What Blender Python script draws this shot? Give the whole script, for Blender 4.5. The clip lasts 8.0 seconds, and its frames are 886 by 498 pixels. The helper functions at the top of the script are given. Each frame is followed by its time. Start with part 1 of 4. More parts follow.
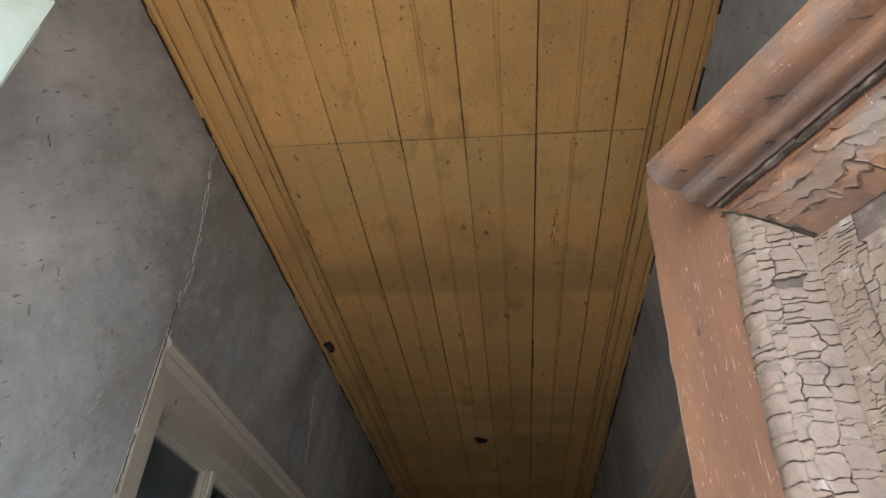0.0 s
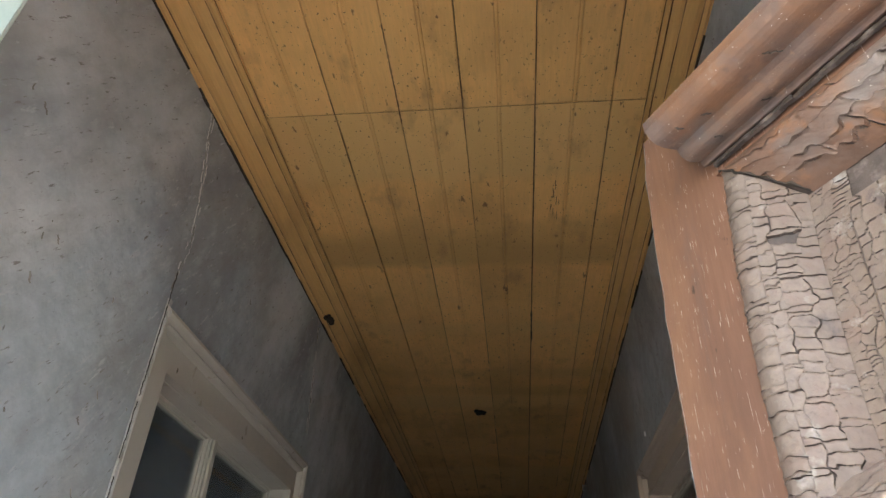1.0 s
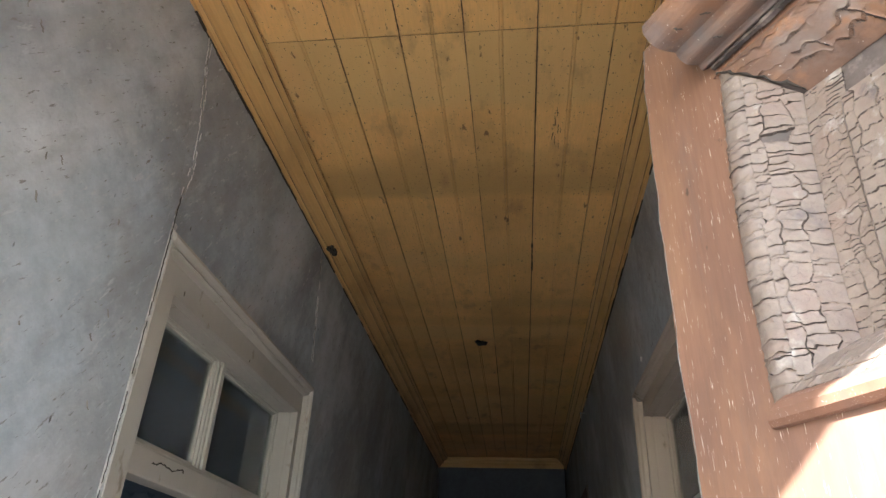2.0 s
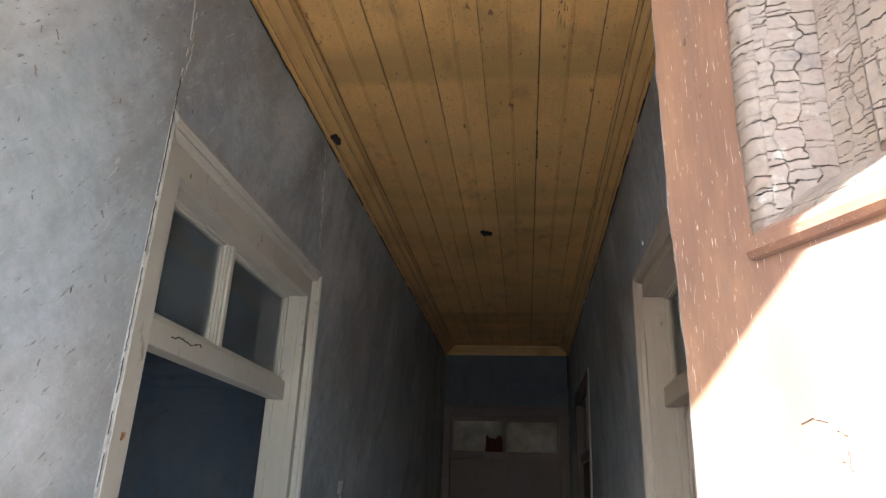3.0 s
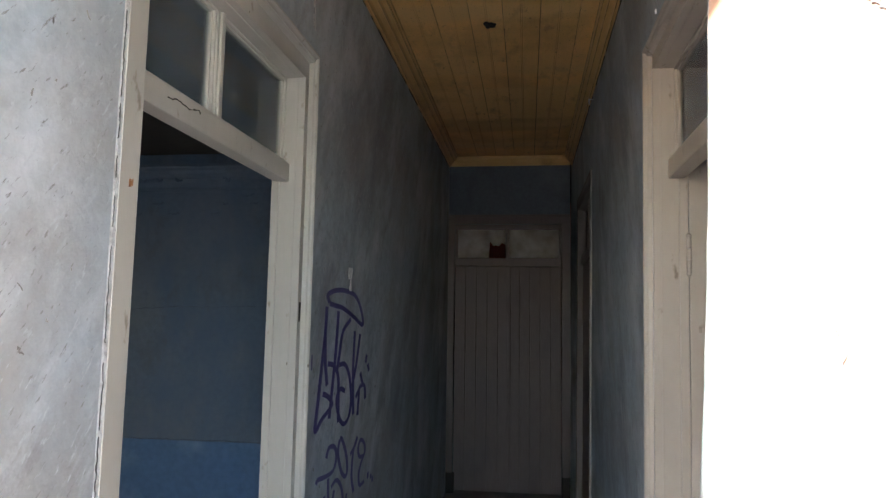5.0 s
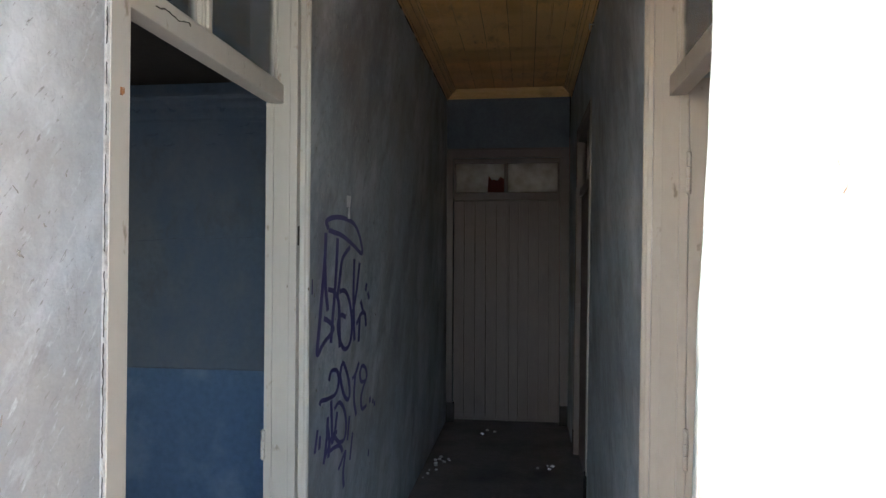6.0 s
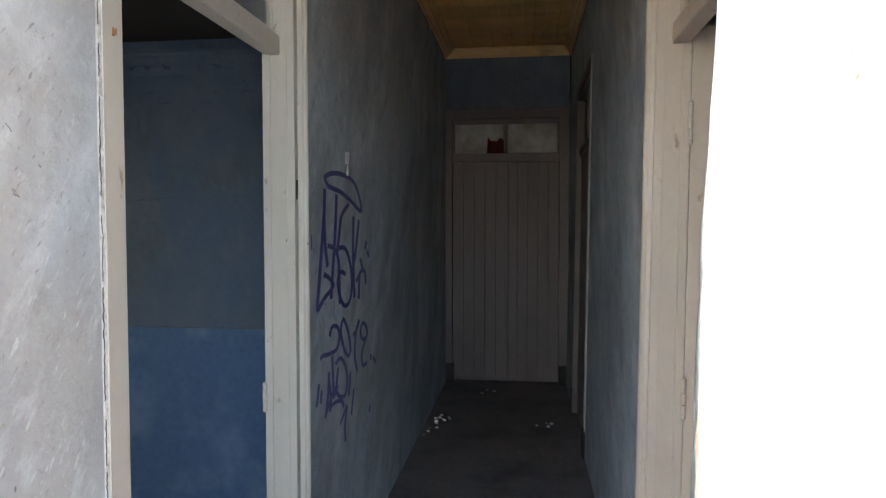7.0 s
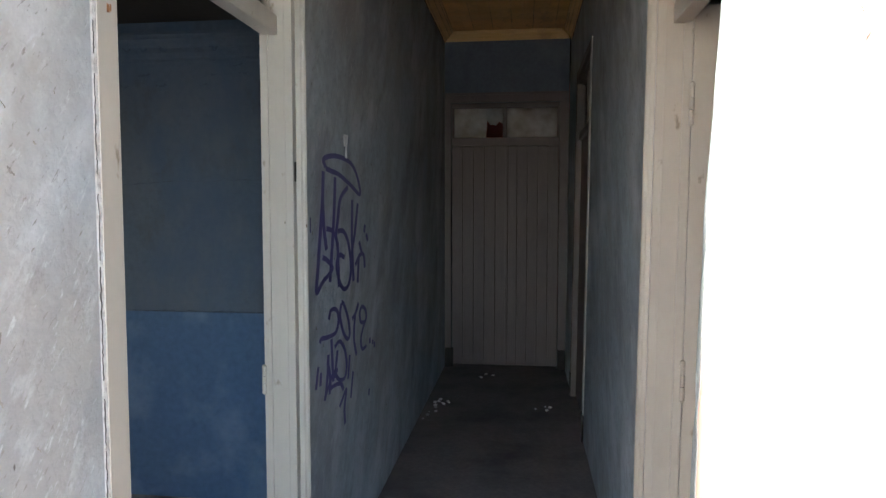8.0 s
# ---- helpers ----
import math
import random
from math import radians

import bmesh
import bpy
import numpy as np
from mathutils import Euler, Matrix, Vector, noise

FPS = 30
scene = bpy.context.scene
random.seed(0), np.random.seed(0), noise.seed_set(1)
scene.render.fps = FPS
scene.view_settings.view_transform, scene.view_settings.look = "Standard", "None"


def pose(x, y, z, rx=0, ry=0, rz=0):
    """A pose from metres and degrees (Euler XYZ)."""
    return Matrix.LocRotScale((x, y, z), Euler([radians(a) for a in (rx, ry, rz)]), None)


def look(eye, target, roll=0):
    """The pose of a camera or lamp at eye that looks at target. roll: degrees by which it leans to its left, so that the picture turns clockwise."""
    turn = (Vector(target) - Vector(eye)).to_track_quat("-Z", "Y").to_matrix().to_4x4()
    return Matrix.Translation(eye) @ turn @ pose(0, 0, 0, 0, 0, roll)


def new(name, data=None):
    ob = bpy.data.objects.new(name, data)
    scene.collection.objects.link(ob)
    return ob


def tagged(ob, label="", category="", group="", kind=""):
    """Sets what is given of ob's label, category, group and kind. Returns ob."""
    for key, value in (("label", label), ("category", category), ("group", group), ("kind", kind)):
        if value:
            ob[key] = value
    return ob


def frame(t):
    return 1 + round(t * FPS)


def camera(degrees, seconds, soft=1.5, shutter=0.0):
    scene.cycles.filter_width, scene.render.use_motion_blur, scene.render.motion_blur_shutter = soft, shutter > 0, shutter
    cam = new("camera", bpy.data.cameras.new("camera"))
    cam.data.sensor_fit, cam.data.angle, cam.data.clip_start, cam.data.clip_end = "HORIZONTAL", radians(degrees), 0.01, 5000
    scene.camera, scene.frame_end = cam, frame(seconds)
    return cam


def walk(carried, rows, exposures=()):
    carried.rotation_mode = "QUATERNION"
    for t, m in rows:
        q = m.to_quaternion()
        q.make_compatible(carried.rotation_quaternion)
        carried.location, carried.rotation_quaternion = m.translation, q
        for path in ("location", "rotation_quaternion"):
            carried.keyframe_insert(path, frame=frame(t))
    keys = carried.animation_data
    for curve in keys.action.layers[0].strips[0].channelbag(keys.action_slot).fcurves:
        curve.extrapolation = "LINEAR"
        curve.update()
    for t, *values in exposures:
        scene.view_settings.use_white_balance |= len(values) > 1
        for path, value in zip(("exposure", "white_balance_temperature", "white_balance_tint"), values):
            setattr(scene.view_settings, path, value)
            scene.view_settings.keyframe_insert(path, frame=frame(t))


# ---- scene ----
cam = camera(68.0, 8.0, soft=1.4)
PATH = [
    (0, (0.135, 0.169, 1.788), (-0.07, 1.756, 2.988), 2.7),
    (0.5, (0.137, 0.172, 1.786), (-0.07, 1.776, 2.964), 2.5),
    (1, (0.137, 0.175, 1.774), (-0.069, 1.803, 2.917), 2.5),
    (1.5, (0.137, 0.179, 1.757), (-0.071, 1.844, 2.844), 2.5),
    (3, (0.149, 0.182, 1.698), (-0.093, 2.037, 2.406), 2.0),
    (3.5, (0.149, 0.193, 1.665), (-0.101, 2.093, 2.235), 1.9),
    (4, (0.148, 0.212, 1.628), (-0.107, 2.15, 2.057), 1.6),
    (4.5, (0.145, 0.226, 1.591), (-0.111, 2.188, 1.902), 1.2),
    (6, (0.145, 0.241, 1.499), (-0.105, 2.225, 1.523), 0.3),
    (6.5, (0.144, 0.244, 1.477), (-0.104, 2.228, 1.441), 0.1),
    (7, (0.143, 0.247, 1.46), (-0.104, 2.23, 1.381), 0.0),
    (7.5, (0.142, 0.251, 1.452), (-0.103, 2.233, 1.346), 0.0),
    (8, (0.142, 0.253, 1.449), (-0.102, 2.234, 1.327), 0.0),
]
walk(cam, [(t, look(eye, target, roll)) for t, eye, target, roll in PATH], [(0, 2.79, 6110, 10), (1, 2.81, 6090, 10), (1.5, 2.95, 6060, 10), (3, 3.32, 5930, 10), (4.5, 3.52, 5910, 10), (8, 3.72, 5930, 10)])

# ---- daylight ----
SUN = Vector((1.15, 1.0, -0.90)).normalized()
world = bpy.data.worlds.new("sky")
scene.world = world
world.use_nodes = True
sky = world.node_tree.nodes.new("ShaderNodeTexSky")
sky.sky_type, sky.sun_disc = "NISHITA", False
sky.sun_elevation = math.asin(-SUN.z)
sky.sun_rotation = math.atan2(-SUN.x, -SUN.y)
background = world.node_tree.nodes["Background"]
background.inputs["Strength"].default_value = 0.15
world.node_tree.links.new(sky.outputs[0], background.inputs["Color"])
sun = new("sun", bpy.data.lights.new("sun", "SUN"))
sun.data.energy, sun.data.angle, sun.data.color = 5.0, radians(0.4), (1.0, 0.965, 0.91)
sun.matrix_world = look((0, -8, 9), Vector((0, -8, 9)) + SUN)


# ---- materials ----
def material(name, base, rough=0.6, bump=0.2, grain=60.0, stains=(), spread=0.15, stretch=(1, 1, 1), metal=0.0, pits=None, islands=0.0, spec=0.5):
    """A painted or mineral surface. stains: rows of (colour, scale, from, to, stretch) laid over the base by noise; pits: (colour, scale, size) dark specks."""
    mat = bpy.data.materials.new(name)
    mat.use_nodes = True
    nodes, links = mat.node_tree.nodes, mat.node_tree.links
    shader = nodes["Principled BSDF"]
    shader.inputs["Roughness"].default_value = rough
    shader.inputs["Metallic"].default_value = metal
    shader.inputs["Specular IOR Level"].default_value = spec
    place = nodes.new("ShaderNodeTexCoord").outputs["Object"]

    def noise_of(scale, stretched=(1, 1, 1), detail=6.0, seed=0.0):
        mapping = nodes.new("ShaderNodeMapping")
        if len(stretched) > 3:
            mapping.vector_type = "TEXTURE"
            mapping.inputs["Rotation"].default_value = (stretched[3], 0, 0)
            stretched = tuple(1 / c for c in stretched[:3])
        mapping.inputs["Scale"].default_value = stretched
        mapping.inputs["Location"].default_value = (seed, seed * 1.7, seed * 0.6)
        links.new(place, mapping.inputs["Vector"])
        tex = nodes.new("ShaderNodeTexNoise")
        tex.inputs["Scale"].default_value, tex.inputs["Detail"].default_value = scale, detail
        tex.inputs["Roughness"].default_value = 0.62
        links.new(mapping.outputs[0], tex.inputs["Vector"])
        return tex.outputs["Fac"]

    def blend(factor, a, b, low, high):
        ramp = nodes.new("ShaderNodeMapRange")
        ramp.inputs["From Min"].default_value, ramp.inputs["From Max"].default_value = low, high
        links.new(factor, ramp.inputs["Value"])
        mix = nodes.new("ShaderNodeMix")
        mix.data_type = "RGBA"
        links.new(ramp.outputs[0], mix.inputs["Factor"])
        for socket, value in ((mix.inputs["A"], a), (mix.inputs["B"], b)):
            if isinstance(value, tuple):
                socket.default_value = (*value, 1)
            else:
                links.new(value, socket)
        return mix.outputs["Result"]

    dark = tuple(c * (1 - spread) for c in base)
    light = tuple(min(1.0, c * (1 + spread)) for c in base)
    colour = blend(noise_of(grain, stretch, 5.0, 3.1), dark, light, 0.3, 0.7)
    for k, (tint, scale, low, high, pull, *detail) in enumerate(stains):
        colour = blend(noise_of(scale, pull, detail[0] if detail else 7.0, 5.3 + 2.9 * k), colour, tint, low, high)
    if islands:
        info = nodes.new("ShaderNodeNewGeometry")
        vary = nodes.new("ShaderNodeHueSaturation")
        span = nodes.new("ShaderNodeMapRange")
        span.inputs["To Min"].default_value, span.inputs["To Max"].default_value = 1 - islands, 1 + islands
        links.new(info.outputs["Random Per Island"], span.inputs["Value"])
        links.new(span.outputs[0], vary.inputs["Value"])
        links.new(colour, vary.inputs["Color"])
        colour = vary.outputs[0]
    if pits:
        cells = nodes.new("ShaderNodeTexVoronoi")
        cells.inputs["Scale"].default_value = pits[1]
        mapping = nodes.new("ShaderNodeMapping")
        mapping.inputs["Scale"].default_value = pits[3] if len(pits) > 3 else (1, 1, 1)
        links.new(place, mapping.inputs["Vector"])
        links.new(mapping.outputs[0], cells.inputs["Vector"])
        colour = blend(cells.outputs["Distance"], pits[0], colour, pits[2], pits[2] * 1.6)
    links.new(colour, shader.inputs["Base Color"])
    if bump:
        relief = nodes.new("ShaderNodeBump")
        relief.inputs["Strength"].default_value, relief.inputs["Distance"].default_value = bump, 0.004
        links.new(noise_of(grain * 0.8, stretch, 8.0, 1.3), relief.inputs["Height"])
        coarse = nodes.new("ShaderNodeBump")
        coarse.inputs["Strength"].default_value, coarse.inputs["Distance"].default_value = bump * 0.8, 0.02
        links.new(noise_of(grain * 0.1, stretch, 3.0, 7.7), coarse.inputs["Height"])
        links.new(coarse.outputs[0], relief.inputs["Normal"])
        links.new(relief.outputs[0], shader.inputs["Normal"])
    return mat


def glass_of(name, tint, rough, film, film_colour, thin=False):
    """A dusty pane: clear glass with a film of grime in patches."""
    mat = bpy.data.materials.new(name)
    mat.use_nodes = True
    nodes, links = mat.node_tree.nodes, mat.node_tree.links
    shader = nodes["Principled BSDF"]
    shader.inputs["Base Color"].default_value = (*tint, 1)
    shader.inputs["Roughness"].default_value = rough
    shader.inputs["Transmission Weight"].default_value = 1.0
    shader.inputs["IOR"].default_value = 1.45
    clear = shader
    if thin:
        see, gloss, edge = nodes.new("ShaderNodeBsdfTransparent"), nodes.new("ShaderNodeBsdfGlossy"), nodes.new("ShaderNodeFresnel")
        see.inputs["Color"].default_value = (*tint, 1)
        gloss.inputs["Roughness"].default_value = rough
        clear = nodes.new("ShaderNodeMixShader")
        links.new(edge.outputs[0], clear.inputs[0])
        links.new(see.outputs[0], clear.inputs[1])
        links.new(gloss.outputs[0], clear.inputs[2])
    dust = nodes.new("ShaderNodeBsdfDiffuse")
    dust.inputs["Color"].default_value = (*film_colour, 1)
    tex = nodes.new("ShaderNodeTexNoise")
    tex.inputs["Scale"].default_value, tex.inputs["Detail"].default_value = 9.0, 8.0
    place = nodes.new("ShaderNodeTexCoord")
    links.new(place.outputs["Object"], tex.inputs["Vector"])
    span = nodes.new("ShaderNodeMapRange")
    span.inputs["From Min"].default_value, span.inputs["From Max"].default_value = 0.3, 0.7
    span.inputs["To Min"].default_value, span.inputs["To Max"].default_value = film[0], film[1]
    links.new(tex.outputs["Fac"], span.inputs["Value"])
    mix = nodes.new("ShaderNodeMixShader")
    links.new(span.outputs[0], mix.inputs[0])
    links.new(clear.outputs[0], mix.inputs[1])
    links.new(dust.outputs[0], mix.inputs[2])
    links.new(mix.outputs[0], nodes["Material Output"].inputs["Surface"])
    return mat


PLASTER = material("blue_grey_plaster", (0.378, 0.416, 0.438), 0.72, 1.0, 26, (
    ((0.333, 0.328, 0.31), 1.3, 0.46, 0.62, (1, 1.3, 0.8, -0.4)), ((0.249, 0.26, 0.268), 2.6, 0.47, 0.68, (1, 1.3, 0.6, -0.5)),
    ((0.537, 0.555, 0.563), 2.0, 0.50, 0.68, (1, 1.3, 0.7, -0.5)), ((0.272, 0.268, 0.26), 9, 0.54, 0.80, (1, 1.4, 0.55, -0.7)), ((0.484, 0.502, 0.514), 13, 0.58, 0.82, (1, 1.4, 0.55, -0.6)),
    ((0.189, 0.177, 0.162), 8, 0.65, 0.80, (1, 1, 0.6, -0.6)), ((0.438, 0.454, 0.461), 60, 0.60, 0.70, (1, 1.4, 0.45, -0.6), 4.0), ((0.227, 0.215, 0.2), 85, 0.63, 0.71, (1, 1.5, 0.4, -0.7), 3.0), ((0.076, 0.068, 0.06), 42, 0.735, 0.765, (1, 1, 0.45, 0.3))),
    0.15, pits=((0.106, 0.098, 0.091), 11, 0.030, (1, 1.6, 0.6)), spec=0.3)
BLUE = material("blue_limewash", (0.09, 0.118, 0.153), 0.85, 0.3, 35, (
    ((0.116, 0.134, 0.15), 1.3, 0.45, 0.7, (1, 1, 1)), ((0.064, 0.101, 0.161), 2.2, 0.48, 0.72, (1, 1, 0.5)), ((0.075, 0.086, 0.097), 4.5, 0.56, 0.75, (1, 1, 0.7))), 0.1, spec=0.2)
# darker than the side walls: the far end's dimness is put into the colour
FRIEZE = material("dimmed_grey_blue_limewash", (0.13, 0.142, 0.154), 0.85, 0.3, 35, (((0.173, 0.18, 0.188), 2.2, 0.5, 0.7, (1, 1, 1)), ((0.094, 0.105, 0.116), 3.5, 0.55, 0.75, (1, 1, 0.6))), 0.1, spec=0.2)
DEEP_BLUE = material("deep_blue_limewash", (0.075, 0.129, 0.219), 0.85, 0.3, 35, (((0.156, 0.219, 0.297), 1.7, 0.48, 0.7, (1, 1, 1)),), 0.1, spec=0.2)
# rows stretched across x paint soft bands of light and dark into the boards
CEILING = material("ochre_painted_boards", (0.865, 0.506, 0.179), 0.55, 0.15, 70, (
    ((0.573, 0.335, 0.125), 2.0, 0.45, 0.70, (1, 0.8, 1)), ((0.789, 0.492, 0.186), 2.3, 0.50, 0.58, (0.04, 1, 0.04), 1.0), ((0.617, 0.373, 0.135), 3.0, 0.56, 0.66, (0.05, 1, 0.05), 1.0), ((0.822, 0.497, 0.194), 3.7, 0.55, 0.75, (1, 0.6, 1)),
    ((0.454, 0.254, 0.108), 9, 0.56, 0.76, (1, 0.5, 1)), ((0.26, 0.135, 0.054), 130, 0.635, 0.69, (1, 0.6, 1), 3.0), ((0.324, 0.173, 0.071), 26, 0.68, 0.73, (1.4, 0.6, 1), 3.0)),
    0.07, (3, 0.25, 3), islands=0.06, spec=0.22)
CORNICE = material("ochre_moulding_paint", (0.70, 0.43, 0.16), 0.45, 0.12, 70, (
    ((0.48, 0.28, 0.10), 5, 0.5, 0.72, (1, 0.4, 1)), ((0.16, 0.08, 0.035), 50, 0.69, 0.74, (1, 0.5, 1))), 0.07, (3, 0.25, 3), spec=0.4)
# grime of the board seams, also the shade painted into the cornice grooves
SEAM = material("seam_grime_and_shade", (0.14, 0.075, 0.032), 0.9, 0.2, 80, (((0.36, 0.21, 0.09), 9, 0.47, 0.60, (1, 1, 1)),))
DENT = material("dirty_plaster_dent", (0.22, 0.205, 0.18), 0.9, 0.3, 60, (((0.30, 0.28, 0.25), 30, 0.5, 0.7, (1, 1, 1)),))
NIGHT = material("damp_blue_black", (0.06, 0.085, 0.12), 0.9, 0.2, 40)
# near-black for dirt and cracks, also for shade painted behind gaps
DIRT_AND_SHADE = material("dark_dirt_and_shade", (0.035, 0.028, 0.022), 0.9, 0.2, 50)
CREAM = material("cream_gloss_paint", (0.433, 0.399, 0.336), 0.42, 0.12, 40, (
    ((0.383, 0.353, 0.297), 3.5, 0.45, 0.70, (1, 1, 0.5)), ((0.23, 0.187, 0.136), 22, 0.65, 0.74, (1, 1, 0.5), 4.0)),
    0.03, (1, 1, 0.5), pits=((0.102, 0.076, 0.051), 13, 0.03, (1, 1, 0.5)))
# cream paint tinted tan: the warm glare on the right doorway is in the colour
GLARE_CREAM = material("glare_tinted_cream_paint", (0.414, 0.339, 0.264), 0.42, 0.12, 40, (
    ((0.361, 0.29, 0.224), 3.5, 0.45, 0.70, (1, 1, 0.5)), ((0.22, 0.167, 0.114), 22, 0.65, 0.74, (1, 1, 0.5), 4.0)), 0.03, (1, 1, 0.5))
# darkened paint: the dimness of the far end is put into the colour
END_PAINT = material("dimmed_brown_grey_paint", (0.148, 0.111, 0.093), 0.55, 0.15, 40, (
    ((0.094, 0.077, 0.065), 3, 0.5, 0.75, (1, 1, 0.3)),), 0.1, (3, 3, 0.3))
BROWN = material("chestnut_varnish", (0.178, 0.095, 0.061), 0.5, 0.12, 60, (
    ((0.102, 0.058, 0.042), 3.2, 0.42, 0.66, (1, 1, 0.6)), ((0.231, 0.125, 0.071), 9, 0.52, 0.72, (1, 1, 0.4)), ((0.13, 0.085, 0.068), 26, 0.55, 0.75, (1, 1, 0.3)),
    ((0.544, 0.476, 0.422), 1300, 0.686, 0.71, (1, 1, 0.04), 2.0), ((0.068, 0.041, 0.03), 45, 0.70, 0.74, (1, 1, 0.6))), 0.10, (4, 4, 0.25), spec=0.3)
FLAKING = material("flaking_brown_paint", (0.127, 0.072, 0.048), 0.55, 0.5, 90, (
    ((0.213, 0.105, 0.051), 8, 0.50, 0.62, (1, 1, 1)), ((0.152, 0.123, 0.107), 7, 0.50, 0.62, (1, 1, 1)), ((0.205, 0.102, 0.053), 28, 0.58, 0.68, (1, 1, 1)), ((0.061, 0.043, 0.035), 24, 0.58, 0.68, (1, 1, 1)),
    ((0.492, 0.443, 0.41), 300, 0.705, 0.73, (1, 1, 1), 2.0)), 0.16)
CAP_PAINT = material("smoked_brown_paint", (0.128, 0.083, 0.065), 0.55, 0.5, 90, (
    ((0.191, 0.098, 0.053), 9, 0.47, 0.62, (1, 1, 1)), ((0.132, 0.104, 0.092), 13, 0.48, 0.64, (1, 1, 1)), ((0.072, 0.048, 0.038), 26, 0.58, 0.70, (1, 1, 1)), ((0.212, 0.128, 0.085), 60, 0.60, 0.70, (1, 1, 1)),
    ((0.468, 0.416, 0.391), 380, 0.71, 0.74, (1, 1, 1), 2.0)), 0.18)
CRACKLE = material("crazed_grey_pink_paint", (0.160, 0.123, 0.098), 0.6, 0.5, 130, (
    ((0.156, 0.107, 0.083), 18, 0.5, 0.68, (1, 1, 1)), ((0.286, 0.262, 0.238), 45, 0.60, 0.72, (1, 1, 1)),
    ((0.082, 0.067, 0.06), 34, 0.62, 0.72, (1, 1, 1))), 0.14, islands=0.05)
CHAR = material("charred_wood", (0.05, 0.038, 0.032), 0.85, 0.5, 120, (((0.22, 0.18, 0.16), 35, 0.55, 0.7, (1, 1, 1)),))
GROUT = material("smoked_wood", (0.075, 0.058, 0.05), 0.85, 0.5, 120, (((0.22, 0.18, 0.155), 30, 0.56, 0.72, (1, 1, 1)), ((0.06, 0.05, 0.045), 50, 0.6, 0.7, (1, 1, 1))))
# old grey-green paint, darkened: the shadow on the leaf's edge is in the colour
EDGE_GREY = material("old_grey_green_paint_and_shade", (0.113, 0.117, 0.106), 0.5, 0.6, 90, (((0.306, 0.315, 0.297), 60, 0.58, 0.66, (1, 1, 0.3)), ((0.072, 0.05, 0.036), 18, 0.58, 0.72, (1, 1, 0.5))), 0.14)
TEAL = material("pale_green_paint", (0.37, 0.44, 0.40), 0.5, 0.2, 30, (((0.55, 0.55, 0.50), 5, 0.5, 0.7, (1, 1, 0.5)),), 0.08)
CONCRETE = material("worn_screed", (0.178, 0.153, 0.135), 0.8, 0.4, 40, (
    ((0.098, 0.083, 0.075), 2.5, 0.45, 0.7, (1, 1, 1)), ((0.167, 0.153, 0.138), 6, 0.6, 0.75, (1, 1, 1))), 0.15)
PAVING = material("pale_paving", (0.276, 0.264, 0.241), 0.85, 0.3, 20, (((0.232, 0.221, 0.202), 1.2, 0.4, 0.7, (1, 1, 1)),), 0.12)
RENDER = material("white_lime_render", (0.70, 0.68, 0.64), 0.85, 0.3, 30, (((0.55, 0.53, 0.49), 1.5, 0.5, 0.75, (1, 1, 0.5)),), 0.06)
CHIP = material("broken_plaster", (0.53, 0.519, 0.491), 0.9, 0.6, 110, (((0.281, 0.25, 0.211), 25, 0.5, 0.7, (1, 1, 1)),), 0.15)
INK = material("violet_spray_paint", (0.055, 0.042, 0.18), 0.5, 0.0, 30, (), 0.2)
PAPER = material("white_paper", (0.75, 0.75, 0.73), 0.8, 0.1, 60)
RUST = material("rust", (0.30, 0.13, 0.045), 0.85, 0.3, 120, (((0.14, 0.06, 0.03), 60, 0.5, 0.6, (1, 1, 1)),))
RED = material("dark_red_paint", (0.24, 0.055, 0.03), 0.7, 0.2, 40)
RUBBLE = material("plaster_crumbs", (0.62, 0.60, 0.56), 0.9, 0.4, 90, islands=0.25)
PANE = glass_of("dusty_glass", (0.9, 0.94, 0.95), 0.03, (0.06, 0.20), (0.42, 0.47, 0.51), True)
FROSTED = glass_of("frosted_dirty_glass", (0.92, 0.93, 0.92), 0.35, (0.25, 0.90), (0.46, 0.405, 0.34))


# ---- building helpers ----
def part(name, bm, mat, parent=None, label="", smooth=False):
    """Links a bmesh as one mesh object, under parent if there is one."""
    bmesh.ops.recalc_face_normals(bm, faces=bm.faces)
    data = bpy.data.meshes.new(name)
    for face in bm.faces:
        face.smooth = smooth
    bm.to_mesh(data)
    bm.free()
    data.materials.append(mat)
    ob = new(name, data)
    ob.parent = parent
    if label:
        ob["label"] = label
    return ob


def add_box(bm, x0, x1, y0, y1, z0, z1, bevel=0.0, wobble=0.0):
    made = bmesh.ops.create_cube(bm, size=1.0)
    lo = Vector((min(x0, x1), min(y0, y1), min(z0, z1)))
    hi = Vector((max(x0, x1), max(y0, y1), max(z0, z1)))
    for v in made["verts"]:
        v.co = Vector(lo[i] + (v.co[i] + 0.5) * (hi[i] - lo[i]) for i in range(3))
        if wobble:
            v.co += Vector(random.uniform(-wobble, wobble) for i in range(3))
    if bevel:
        edges = list({e for v in made["verts"] for e in v.link_edges})
        bmesh.ops.bevel(bm, geom=edges, offset=bevel, segments=2, profile=0.6, affect="EDGES")
    return bm


def block(name, x0, x1, y0, y1, z0, z1, mat, parent=None, bevel=0.0, label=""):
    return part(name, add_box(bmesh.new(), x0, x1, y0, y1, z0, z1, bevel), mat, parent, label)


